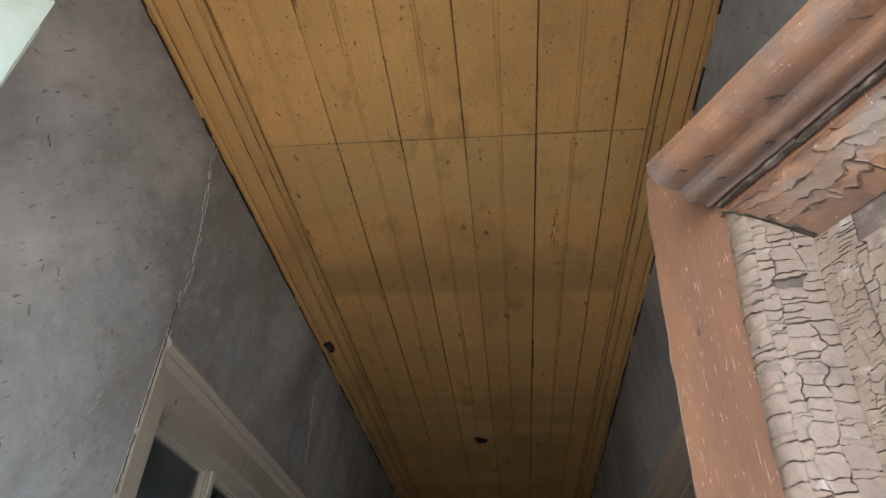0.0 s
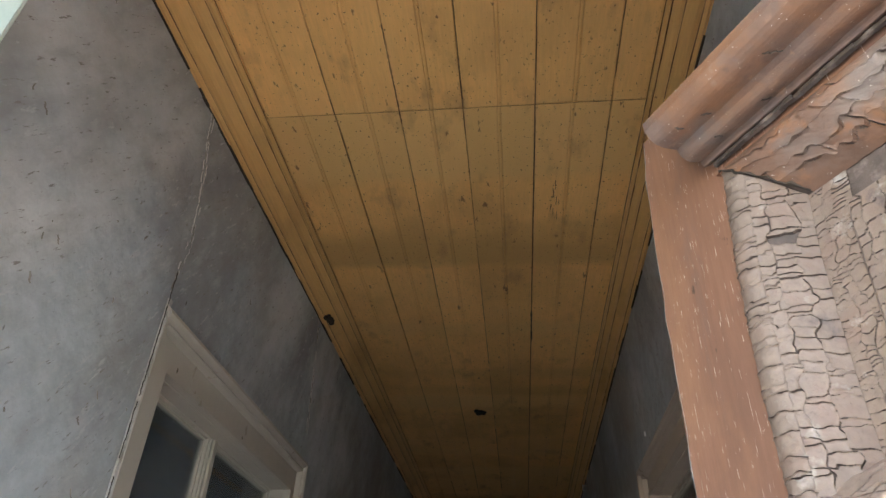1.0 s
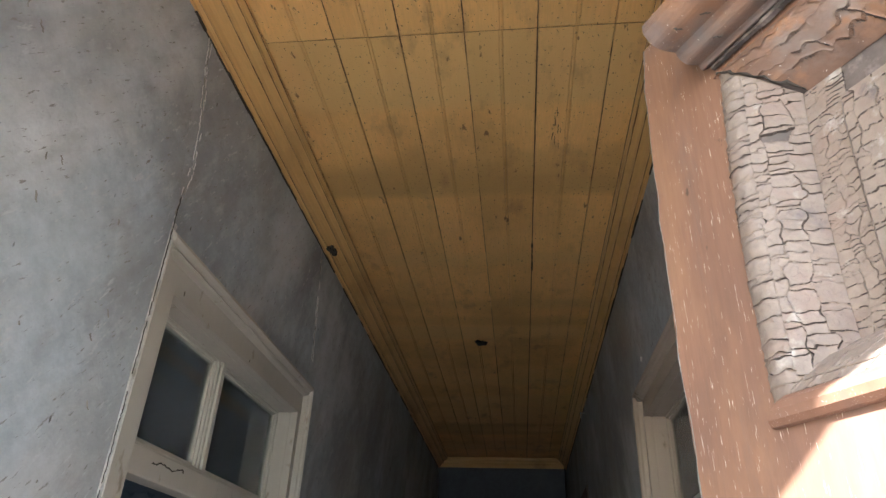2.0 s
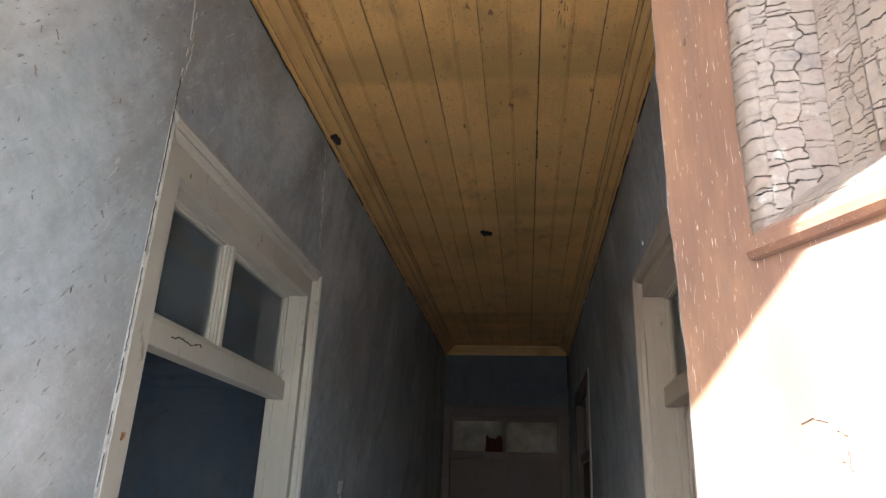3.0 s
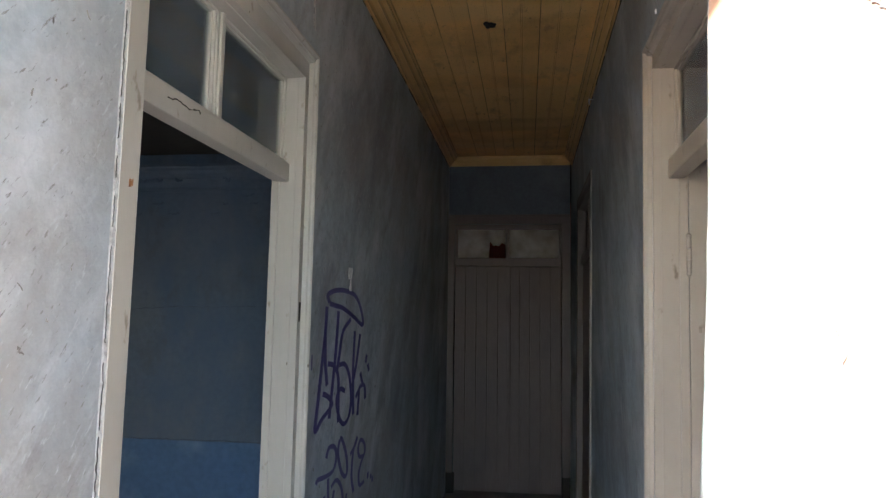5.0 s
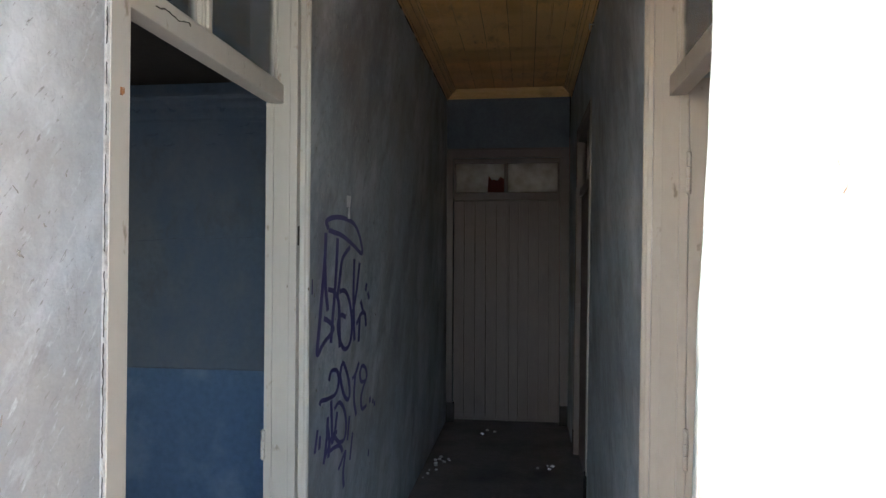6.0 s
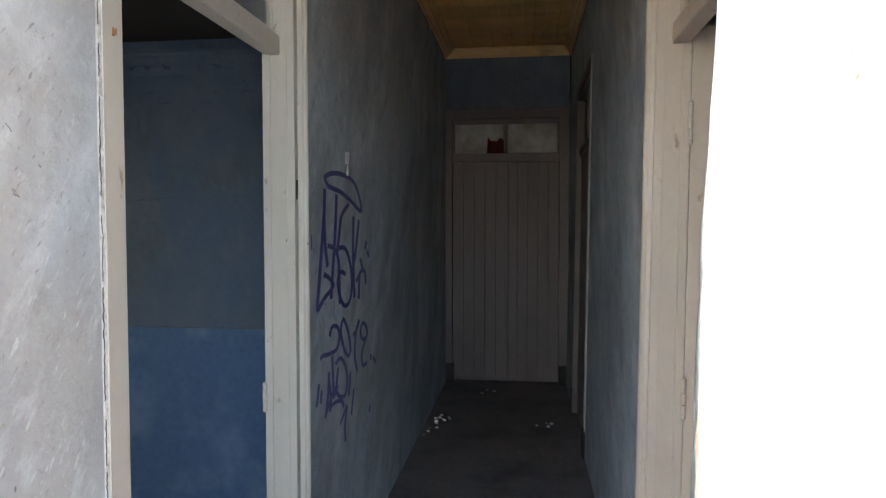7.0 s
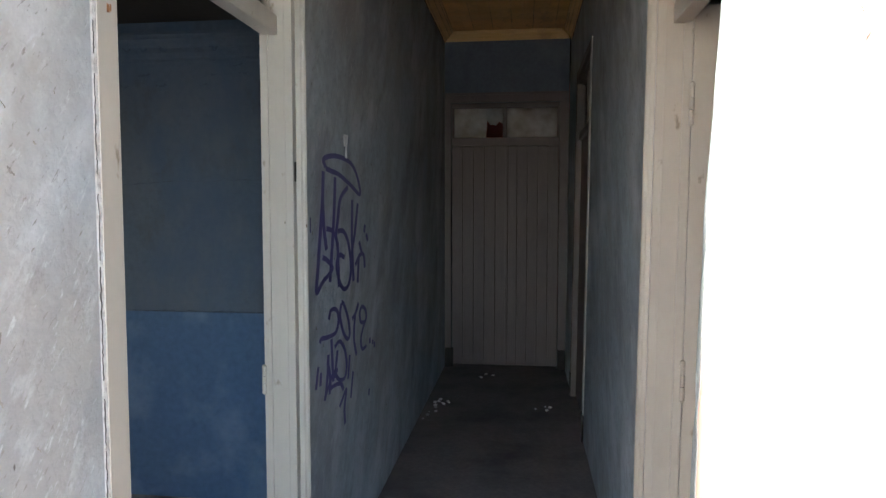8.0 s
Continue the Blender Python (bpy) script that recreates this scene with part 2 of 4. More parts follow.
def add_run(bm, profile, ends):
    """Sweeps a closed profile of (out, up) pairs between two ends; each end maps (out, up) to a place, so that corners are mitred."""
    rings = [[bm.verts.new(end(o, u)) for o, u in profile] for end in ends]
    n = len(profile)
    for a, b in zip(rings, rings[1:]):
        for i in range(n):
            bm.faces.new((a[i], a[(i + 1) % n], b[(i + 1) % n], b[i]))
    bm.faces.new(rings[0])
    bm.faces.new(rings[-1][::-1])
    return bm


def empty(name, place, label, category, group="", kind=""):
    ob = new(name)
    ob.location = place
    ob.empty_display_size = 0.1
    return tagged(ob, label, category, group, kind)


def under(ob, parent):
    """Hangs ob, built in world places, below a parent that stands elsewhere."""
    ob.parent = parent
    ob.matrix_parent_inverse = Matrix.Translation(parent.location).inverted()
    return ob


def crack(name, parent, place, route, width, mat, steps=7, rough=0.006):
    """A jagged thin ridge or split along a route of (along, up) pairs; place maps (along, up, proud) into the world."""
    bm = bmesh.new()
    line = []
    for (a0, b0), (a1, b1) in zip(route, route[1:]):
        for i in range(steps):
            f = i / steps
            line.append((a0 + (a1 - a0) * f + random.uniform(-rough, rough), b0 + (b1 - b0) * f + random.uniform(-rough, rough)))
    line.append(route[-1])
    ring = None
    for i, (a, b) in enumerate(line):
        j, k = max(0, i - 1), min(len(line) - 1, i + 1)
        da, db = line[k][0] - line[j][0], line[k][1] - line[j][1]
        n = math.hypot(da, db) or 1.0
        w = width * random.uniform(0.25, 1.0) * (0.35 if i in (0, len(line) - 1) else 1)
        na, nb = -db / n * w, da / n * w
        now = [bm.verts.new(place(a - na, b - nb, 0.0005)), bm.verts.new(place(a, b, 0.0022)), bm.verts.new(place(a + na, b + nb, 0.0005))]
        if ring:
            bm.faces.new((ring[0], ring[1], now[1], now[0]))
            bm.faces.new((ring[1], ring[2], now[2], now[1]))
        ring = now
    return part(name, bm, mat, parent)


# ---- the large structure ----
LEFT, RIGHT, TOP, END = -0.575, 0.532, 3.02, 6.22
THICK = 0.06
FACADE_OUT, FACADE_IN, HEAD = 0.0, 0.27, 2.385


def wall_with_openings(name, along, fixed0, fixed1, span, height, openings, mat, label):
    """A wall along x or y between fixed0 and fixed1, in one mesh, with rectangular openings (from, to, bottom, top) through it."""
    bm = bmesh.new()

    def piece(a, b, z0, z1):
        if b - a < 1e-4 or z1 - z0 < 1e-4:
            return
        if along == "y":
            add_box(bm, fixed0, fixed1, a, b, z0, z1)
        else:
            add_box(bm, a, b, fixed0, fixed1, z0, z1)

    at = span[0]
    for a, b, z0, z1 in sorted(openings):
        piece(at, a, 0, height)
        piece(a, b, 0, z0)
        piece(a, b, z1, height)
        at = b
    piece(at, span[1], 0, height)
    return tagged(part(name, bm, mat), label, "wall", kind="structure")


ground = block("ground", -60, 60, -80, 60, -0.30, -0.05, PAVING)
tagged(ground, "pale sunlit paving in front of the house", "ground", kind="structure")
floor = block("floor", -4.3, 3.7, 0.0, 8.8, -0.05, 0.0, CONCRETE)
tagged(floor, "dark worn screed floor with dust and crumbs", "floor", kind="structure")

DOOR_LEFT = (1.300, 2.165, 0.0, 2.303)
DOOR_RIGHT = (1.300, 2.185, 0.0, 2.303)
DOOR_BACK = (4.420, 5.350, 0.0, 2.392)
DOOR_END = (-0.515, 0.450, 0.0, 2.400)

wall_left = wall_with_openings("wall_left", "y", LEFT - THICK, LEFT, (FACADE_IN, 6.34), TOP + 0.1, [DOOR_LEFT], PLASTER,
                               "blue-grey plastered corridor wall, stained and cracked")
wall_right = wall_with_openings("wall_right", "y", RIGHT, RIGHT + THICK, (FACADE_IN, 6.34), TOP + 0.1, [DOOR_RIGHT, DOOR_BACK], PLASTER,
                                "blue-grey plastered corridor wall with two doorways")
wall_end = wall_with_openings("wall_end", "x", END, END + THICK, (LEFT, RIGHT), TOP + 0.1, [DOOR_END], FRIEZE,
                              "short blue-grey wall over the door at the corridor's end")
# the second opening is unseen, added to let daylight into the side room
wall_front = wall_with_openings("wall_front", "x", FACADE_OUT, FACADE_IN, (-4.3, 3.7), 3.4,
                                [(-0.552, 0.52, 0, HEAD), (-4.1, -3.45, 1.0, 2.1)], RENDER, "thick white front wall with the entrance opening")
ROOM_END = 3.30
wall_room_far = block("wall_room_far", -4.2, LEFT - THICK, ROOM_END, ROOM_END + 0.12, 0, TOP, BLUE)
tagged(wall_room_far, "blue limewashed wall of the side room, cracked across", "wall", kind="structure")
dado = block("dado", -4.2, LEFT - THICK, ROOM_END - 0.005, ROOM_END, 0, 0.94, DEEP_BLUE)
tagged(dado, "deeper blue painted dado on the side room's wall", "wall", kind="structure")
wall_room_side = block("wall_room_side", -4.3, -4.2, FACADE_IN, ROOM_END + 0.12, 0, TOP, BLUE)
tagged(wall_room_side, "blue limewashed outer wall of the side room", "wall", kind="structure")
# the opening is unseen, added so daylight reaches the far door's panes
wall_outer_right = wall_with_openings("wall_outer_right", "y", 3.6, 3.7, (FACADE_IN, 8.8), TOP, [(7.2, 7.55, 1.35, 1.95)], PLASTER,
                                      "outer wall of the right-hand rooms, with an unseen opening added to light the far panes")
wall_between = block("wall_between", RIGHT + THICK, 3.6, 3.3, 3.42, 0, TOP, PLASTER)
tagged(wall_between, "plain partition between the two side rooms", "wall", kind="structure")
# unseen wall, added to stop the back opening from lighting the corridor
wall_cross = block("wall_cross", RIGHT + THICK, 3.6, END + 0.06, END + 0.18, 0, TOP, PLASTER)
tagged(wall_cross, "unseen partition added to keep the back room's daylight off the corridor", "wall", kind="structure")
wall_back = block("wall_back", -4.3, 3.7, 8.7, 8.8, 0, TOP, RED)
tagged(wall_back, "dark red wall of the room behind the far door", "wall", kind="structure")
wall_back_left = block("wall_back_left", -4.3, -4.2, ROOM_END + 0.12, 8.7, 0, TOP, PLASTER)
tagged(wall_back_left, "plain outer wall of the back room", "wall", kind="structure")
roof = block("roof", -4.5, 3.9, -0.02, 8.9, 3.42, 3.55, RENDER)
tagged(roof, "flat roof slab closing the house", "roof", kind="structure")
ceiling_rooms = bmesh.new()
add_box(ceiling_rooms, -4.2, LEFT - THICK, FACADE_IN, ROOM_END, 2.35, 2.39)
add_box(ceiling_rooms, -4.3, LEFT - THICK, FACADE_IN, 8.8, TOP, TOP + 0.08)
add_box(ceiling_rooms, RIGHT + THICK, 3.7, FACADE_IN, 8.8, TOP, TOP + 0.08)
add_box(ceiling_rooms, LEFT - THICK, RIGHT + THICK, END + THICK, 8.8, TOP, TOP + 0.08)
tagged(part("ceiling_rooms", ceiling_rooms, DIRT_AND_SHADE), "near-black ceiling of the side rooms", "ceiling", kind="structure")

# boarded ceiling: tongued boards with a bead down the middle, butted end to end
bm = bmesh.new()
seams = (-0.66, -0.488, -0.306, -0.137, 0.026, 0.208, 0.395, 0.57)
joints = (0.20, 1.33, 3.46, 5.05, END)
for a, b in zip(seams, seams[1:]):
    for c, d in zip(joints, joints[1:]):
        lift = random.uniform(-0.0012, 0.0012)
        gap = 0.0005 + random.random() ** 2 * 0.0014
        wide = 0.0022 if abs(b - 0.208) < 0.01 and c > 1 else gap
        mid = (a + b) / 2 + random.uniform(-0.003, 0.003)
        z = TOP + lift
        profile = [(a + gap, z + 0.02), (a + gap, z + 0.0015), (a + gap + 0.002, z), (mid - 0.006, z), (mid - 0.0045, z + 0.0026), (mid - 0.003, z + 0.0002),
                   (mid, z - 0.0005), (mid + 0.003, z + 0.0002), (mid + 0.0045, z + 0.0026), (mid + 0.006, z),
                   (b - wide - 0.002, z), (b - wide, z + 0.0015), (b - wide, z + 0.02)]
        add_run(bm, profile, [lambda o, u, y=c + 0.0008: (o, y, u), lambda o, u, y=d - 0.0008: (o, y, u)])
ceiling = tagged(part("ceiling", bm, CEILING), "ochre-painted tongue-and-groove board ceiling, spotted and worn, soft light bands painted across", "ceiling", kind="structure")
# a near-black sheet paints the darkness behind the board gaps
tagged(block("ceiling_backing", LEFT, RIGHT, FACADE_IN, END, TOP + 0.022, TOP + 0.05, DIRT_AND_SHADE), "dark sheet for the unlit void above the ceiling boards", "ceiling", kind="structure")


# cornice: stepped ochre moulding round the top of the corridor
def cornice_profile(reach, drop):
    r, d = reach, drop
    return [(0, 0), (r, 0), (r, -0.10 * d), (r * 0.93, -0.14 * d), (r * 0.91, -0.24 * d), (r * 0.80, -0.27 * d), (r * 0.66, -0.34 * d), (r * 0.60, -0.44 * d),
            (r * 0.585, -0.54 * d), (r * 0.52, -0.56 * d), (r * 0.50, -0.50 * d), (r * 0.40, -0.56 * d), (r * 0.28, -0.66 * d), (r * 0.21, -0.80 * d),
            (r * 0.20, -0.90 * d), (r * 0.12, -0.92 * d), (r * 0.11, -0.86 * d), (r * 0.06, -0.88 * d), (r * 0.05, -d), (0.001, -d)]


for name, wall, sign, reach, drop in (("left", LEFT, 1, 0.084, 0.085), ("right", RIGHT + 0.018, -1, 0.070, 0.085)):
    bm = bmesh.new()
    lengths = (FACADE_IN, 2.44, END) if sign > 0 else (FACADE_IN, 2.62, END)
    for c, d in zip(lengths, lengths[1:]):
        mitre = sign if d == END else 0
        add_run(bm, cornice_profile(reach, drop), [
            lambda o, u, y=c: (wall + sign * o, y + 0.001, TOP + u - 0.001),
            lambda o, u, y=d, m=mitre: (wall + sign * o, y - 0.001 - (o if m else 0), TOP + u - 0.001)])
    # dark boxes paint the shade of the gap between cornice and wall
    gap = bmesh.new()
    c = FACADE_IN
    while c < END - 0.1:
        d = min(END, c + random.uniform(0.02, 0.12))
        if random.random() < 0.75:
            add_box(gap, wall - sign * 0.001, wall + sign * random.uniform(0.002, 0.006), c, d, TOP - drop - random.uniform(0.003, 0.007), TOP - drop - 0.001)
        c = d
    tagged(part("shadow_gap_" + name, gap, DIRT_AND_SHADE), "dark strip painting the shade in the gap between cornice and plaster", "gap", kind="structure")
    tagged(part("cornice_" + name, bm, CORNICE), "ochre-painted moulded wooden cornice under the ceiling", "cornice", kind="structure")
bm = add_run(bmesh.new(), cornice_profile(0.075, 0.075), [
    lambda o, u: (LEFT + o, END - o, TOP + u - 0.001), lambda o, u: (RIGHT - o, END - o, TOP + u - 0.001)])
tagged(part("cornice_end", bm, CORNICE), "ochre-painted moulded wooden cornice over the far door", "cornice", kind="structure")
bm = add_run(bmesh.new(), cornice_profile(0.09, 0.125), [
    lambda o, u: (-4.2, ROOM_END - o, 2.28 + u), lambda o, u: (LEFT - THICK, ROOM_END - o, 2.28 + u)])
tagged(part("cornice_room", bm, BLUE), "blue-painted plaster cornice of the side room, chipped", "cornice", kind="structure")


# ---- doorways of the corridor ----
def doorway(name, wall, inward, y0, y1, top, paint, label, near=0.43, proud=1.0, tall=1.0):
    """A cased doorway in a side wall, without its leaf: moulded casing, lining, transom rail, mullion and two small panes above.
    inward: +1 where the corridor lies on the side of greater x."""
    frame_ob = empty(name, (wall, (y0 + y1) / 2, 0), label, "door frame", kind="structure")

    def X(out):
        return wall + inward * out

    # casing: sunk flat band, moulded outer band, mitred at the head
    bands = [(0.004, 0), (0.020, 0), (0.020, 0.053), (0.034, 0.055), (0.039, 0.059), (0.036, 0.064), (0.031, 0.066), (0.041, 0.069), (0.046, 0.075),
             (0.044, 0.082), (0.037, 0.088), (0.004, 0.088)]
    bands = [(o * proud, u) for o, u in bands]
    plain = [(0.004, 0), (0.034, 0), (0.034, 0.060), (0.038, 0.064), (0.038, 0.072), (0.030, 0.078), (0.004, 0.088)] if near < 1 else bands
    for side, y in ((-1, y0), (1, y1)):
        k = near if side < 0 else 1.0
        bm = add_run(bmesh.new(), plain if side < 0 else bands, [
            lambda o, u: (X(o), y + side * u * k, 0.0), lambda o, u: (X(o), y + side * u * k, top + u * tall)])
        # on door_3 the cream near casing paints the light its edge catches
        under(part("casing", bm, CREAM if side < 0 else paint), frame_ob)
    bm = add_run(bmesh.new(), bands, [lambda o, u: (X(o), y0 - u * near, top + u * tall), lambda o, u: (X(o), y1 + u, top + u * tall)])
    under(part("casing", bm, paint), frame_ob)
    # lining of the opening, with stops
    back = -THICK - 0.006
    for side, y in ((1, y0), (-1, y1)):
        bm = add_box(bmesh.new(), X(0.032 * proud), X(back), y - side * 0.001, y + side * 0.010, 0, top, 0.0015)
        add_box(bm, X(-0.040), X(back + 0.002), y + side * 0.010, y + side * 0.017, 0, 1.966, 0.002)
        add_box(bm, X(0.010 * proud), X(0.005 * proud), y + side * 0.010, y + side * 0.0122, 0, top - 0.012, 0.0008)
        under(part("jamb", bm, paint), frame_ob)
    bm = add_box(bmesh.new(), X(0.032 * proud), X(back), y0 + 0.010, y1 - 0.010, top - 0.010, top, 0.0015)
    add_box(bm, X(0.010 * proud), X(0.005 * proud), y0 + 0.013, y1 - 0.013, top - 0.0122, top - 0.010, 0.0008)
    under(part("head", bm, paint), frame_ob)
    # transom rail with a fillet on it
    rail = add_box(bmesh.new(), X(-0.011), X(-0.058), y0 + 0.004, y1 - 0.006, 1.962, 2.020, 0.005)
    add_box(rail, X(-0.020), X(-0.056), y0 + 0.012, y1 - 0.012, 2.020, 2.028, 0.003)
    under(part("transom_rail", rail, paint), frame_ob)
    mid = (y0 + y1) / 2 - 0.027
    mull = add_box(bmesh.new(), X(-0.026), X(-0.058), mid - 0.020, mid + 0.020, 2.024, top - 0.011, 0.005)
    add_box(mull, X(-0.020), X(-0.034), mid - 0.010, mid + 0.010, 2.024, top - 0.011, 0.004)
    under(part("mullion", mull, paint), frame_ob)
    # glazing beads and panes
    for a, b in ((y0 + 0.010, mid - 0.020), (mid + 0.020, y1 - 0.010)):
        bm = bmesh.new()
        for inset, o0, w in ((0.0, -0.030, 0.007), (0.007, -0.037, 0.006)):
            lo, hi, z0, z1 = a + inset, b - inset, 2.026 + inset, top - 0.010 - inset
            add_box(bm, X(o0), X(-0.056), lo, lo + w, z0, z1, 0.002)
            add_box(bm, X(o0), X(-0.056), hi - w, hi, z0, z1, 0.002)
            add_box(bm, X(o0), X(-0.056), lo + w, hi - w, z1 - w, z1, 0.002)
            add_box(bm, X(o0), X(-0.056), lo + w, hi - w, z0, z0 + w, 0.002)
        under(part("window_frame", bm, paint), frame_ob)
        pane = block("pane", X(-0.045), X(-0.048), a + 0.010, b - 0.010, 2.036, top - 0.020, PANE)
        pane.visible_shadow = False
        under(pane, frame_ob)
    return frame_ob, X


door_1, XL = doorway("door_1", LEFT, 1, DOOR_LEFT[0], DOOR_LEFT[1], DOOR_LEFT[3], CREAM,
                     "cream-painted door frame with small panes above, its leaf gone", 0.74, 1.0, 1.16)
door_2, XR = doorway("door_2", RIGHT, -1, DOOR_RIGHT[0], DOOR_RIGHT[1], DOOR_RIGHT[3], GLARE_CREAM,
                     "cream door frame with transom panes beside the open entrance leaf, warm glare in its paint")
# a cream frame given the darkened paint in place of its dimness
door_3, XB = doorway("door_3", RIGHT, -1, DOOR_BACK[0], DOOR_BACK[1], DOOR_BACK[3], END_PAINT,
                     "cream door frame near the corridor's end, its dimness painted brown-grey", 1.0, 0.22)
# plinth blocks at the foot of the casings
for X, (y0, y1, *_), frame_ob in ((XL, DOOR_LEFT, door_1), (XR, DOOR_RIGHT, door_2), (XB, DOOR_BACK, door_3)):
    for y, side in ((y0, -1), (y1, 1)):
        under(block("plinth_block", X(0.002), X(0.014 if X is XB else 0.052), y - side * 0.003, y + side * (0.094 if side > 0 or X is XB else 0.042), 0, 0.17, DIRT_AND_SHADE, None, 0.003), frame_ob)


def hinge(X, y, z, frame_ob, length=0.10, paint=CREAM):
    bm = bmesh.new()
    for k in range(3):
        made = bmesh.ops.create_cone(bm, segments=12, radius1=0.007, radius2=0.007, depth=length / 3 - 0.002, cap_ends=True)
        for v in made["verts"]:
            v.co += Vector((X(-0.064), y, z + (k - 1) * length / 3))
    for end in (-1, 1):
        made = bmesh.ops.create_uvsphere(bm, u_segments=10, v_segments=6, radius=0.0075)
        for v in made["verts"]:
            v.co += Vector((X(-0.064), y, z + end * (length / 2 + 0.004)))
    under(part("hinge", bm, paint, None, "hinge knuckle painted over like its frame"), frame_ob)


for z in (1.74, 0.96):
    hinge(XR, DOOR_RIGHT[1] - 0.022, z, door_2, 0.10, GLARE_CREAM)
leaf_2 = under(block("door_leaf", XR(-0.066), XR(-0.80), DOOR_RIGHT[1] - 0.016, DOOR_RIGHT[1] + 0.018, 0.012, 2.010, GLARE_CREAM, None, 0.003), door_2)
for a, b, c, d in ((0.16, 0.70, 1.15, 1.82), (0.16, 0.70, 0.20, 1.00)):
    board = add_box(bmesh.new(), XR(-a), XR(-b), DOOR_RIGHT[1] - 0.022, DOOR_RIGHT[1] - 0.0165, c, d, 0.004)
    part("panel", board, GLARE_CREAM, leaf_2)
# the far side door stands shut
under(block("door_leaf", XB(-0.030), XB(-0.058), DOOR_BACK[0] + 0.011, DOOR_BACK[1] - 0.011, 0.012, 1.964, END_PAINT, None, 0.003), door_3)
hinge(XL, DOOR_LEFT[1] - 0.020, 0.93, door_1, 0.07)
# rust marks, a dark keyhole-like scar and paint cracks on the left frame
bm = bmesh.new()
add_box(bm, XL(0.0345), XL(0.0352), 1.278, 1.283, 1.772, 1.786, 0, 0.0012)
add_box(bm, XL(0.0345), XL(0.0352), 1.286, 1.290, 1.776, 1.787, 0, 0.0012)
under(part("rust_stain", bm, RUST, None, "orange rust bleeding from old nails"), door_1)
under(crack("scratch", None, lambda a, b, out: (XL(-0.0105 + out), a, b), ((1.455, 1.992), (1.50, 2.001), (1.545, 1.995), (1.585, 2.008), (1.592, 2.000)), 0.0022, DIRT_AND_SHADE, 6, 0.002), door_1)
bm = bmesh.new()
add_box(bm, XL(0.0192), XL(0.0222), DOOR_LEFT[1] + 0.028, DOOR_LEFT[1] + 0.046, 1.532, 1.592, 0.0014, 0.001)
under(part("knot", bm, DIRT_AND_SHADE, None, "dark knot hole in the casing groove"), door_1)


def build_up(a, b):
    """The plaster of the left wall thickens towards the near casing, up to the casing's face."""
    rise = min(1.0, max(0.0, (a - 0.45) / 0.78))
    fall = min(1.0, max(0.0, (2.80 - b) / 0.39))
    return 0.034 * rise * rise * (3 - 2 * rise) * fall * fall * (3 - 2 * fall) if a < 1.236 else 0.0


def on_left(a, b, out):
    return (LEFT + build_up(a, b) + out, a, b)


# dirt in the seams of the ceiling boards and along the cornice
def on_ceiling(a, b, out):
    return (a, b, TOP - 0.0016 - out * 0.3)


for x in (-0.306, -0.137, 0.026, 0.208, 0.395):
    at = 0.3
    while at < 6.0:
        far = at + random.uniform(0.25, 1.1)
        crack("seam_dirt", ceiling, on_ceiling, ((x, at), (x, min(6.1, far))), random.choice((0.0010, 0.0016, 0.0022)), SEAM, 30, 0.0005)
        at = far + random.uniform(0.0, 0.25)
crack("seam_dirt", ceiling, on_ceiling, ((-0.49, 1.33), (0.48, 1.33)), 0.0010, SEAM, 40, 0.0008)
crack("seam_dirt", ceiling, on_ceiling, ((0.2075, 2.36), (0.2085, 2.62)), 0.0045, DIRT_AND_SHADE, 16, 0.001)
for k in range(9):
    x, at = 0.27 + random.uniform(-0.012, 0.012), 1.62 + 0.018 * k
    crack("scratch", ceiling, on_ceiling, ((x, at), (x + random.uniform(-0.004, 0.004), at + random.uniform(0.02, 0.05))), 0.0016, SEAM, 5, 0.001)
for x, width in ((-0.4905, 0.0028), (0.4795, 0.0024)):
    crack("seam_dirt", ceiling, on_ceiling, ((x, 0.3), (x, 6.1)), width, SEAM, 160, 0.0004)

# dark ribbons paint the shade of the cornice's grooves
for wall, sign, reach, drop in ((LEFT, 1, 0.084, 0.085), (RIGHT + 0.018, -1, 0.070, 0.085)):
    for f, g, width in ((0.60, 0.505, 0.0021), (0.205, 0.87, 0.0019), (0.90, 0.25, 0.0018)):
        crack("groove_dirt", ceiling, lambda a, b, out: (wall + sign * (reach * f + a), b, TOP - drop * g - 0.0035 - out * 0.3), ((0, 0.3), (0, 6.1)), width, SEAM, 150, 0.0004)

# cracks of the left wall, from the cornice down to the casing
for route in (((1.232, 2.935), (1.247, 2.86), (1.293, 2.70), (1.304, 2.60), (1.284, 2.47), (1.262, 2.41)), ((2.255, 2.93), (2.262, 2.84), (2.285, 2.72), (2.31, 2.52))):
    # two raised lips of broken plaster with a dark break between them, each interrupted
    for shift, width, mat in ((-0.006, 0.0024, CHIP), (0.007, 0.0020, CHIP), (0.000, 0.0030, DENT), (0.004, 0.0016, DENT)):
        for (a, b), (c, d) in zip(route, route[1:]):
            n = max(2, int((b - d) / 0.025))
            for k in range(n):
                if random.random() < (0.28 if mat is CHIP else 0.45):
                    continue
                p, q = k / n, (k + random.uniform(0.75, 1.05)) / n
                side = shift + random.uniform(-0.003, 0.003)
                crack("crack", wall_left, on_left, ((a + (c - a) * p + side, b + (d - b) * p), (a + (c - a) * q + side + random.uniform(-0.002, 0.002), b + (d - b) * q)),
                      width * random.uniform(0.5, 1.25), mat, 4, 0.0022)
# plaster run up to the near casing, with a ragged chipped edge along it
bm = bmesh.new()
rows_ = []
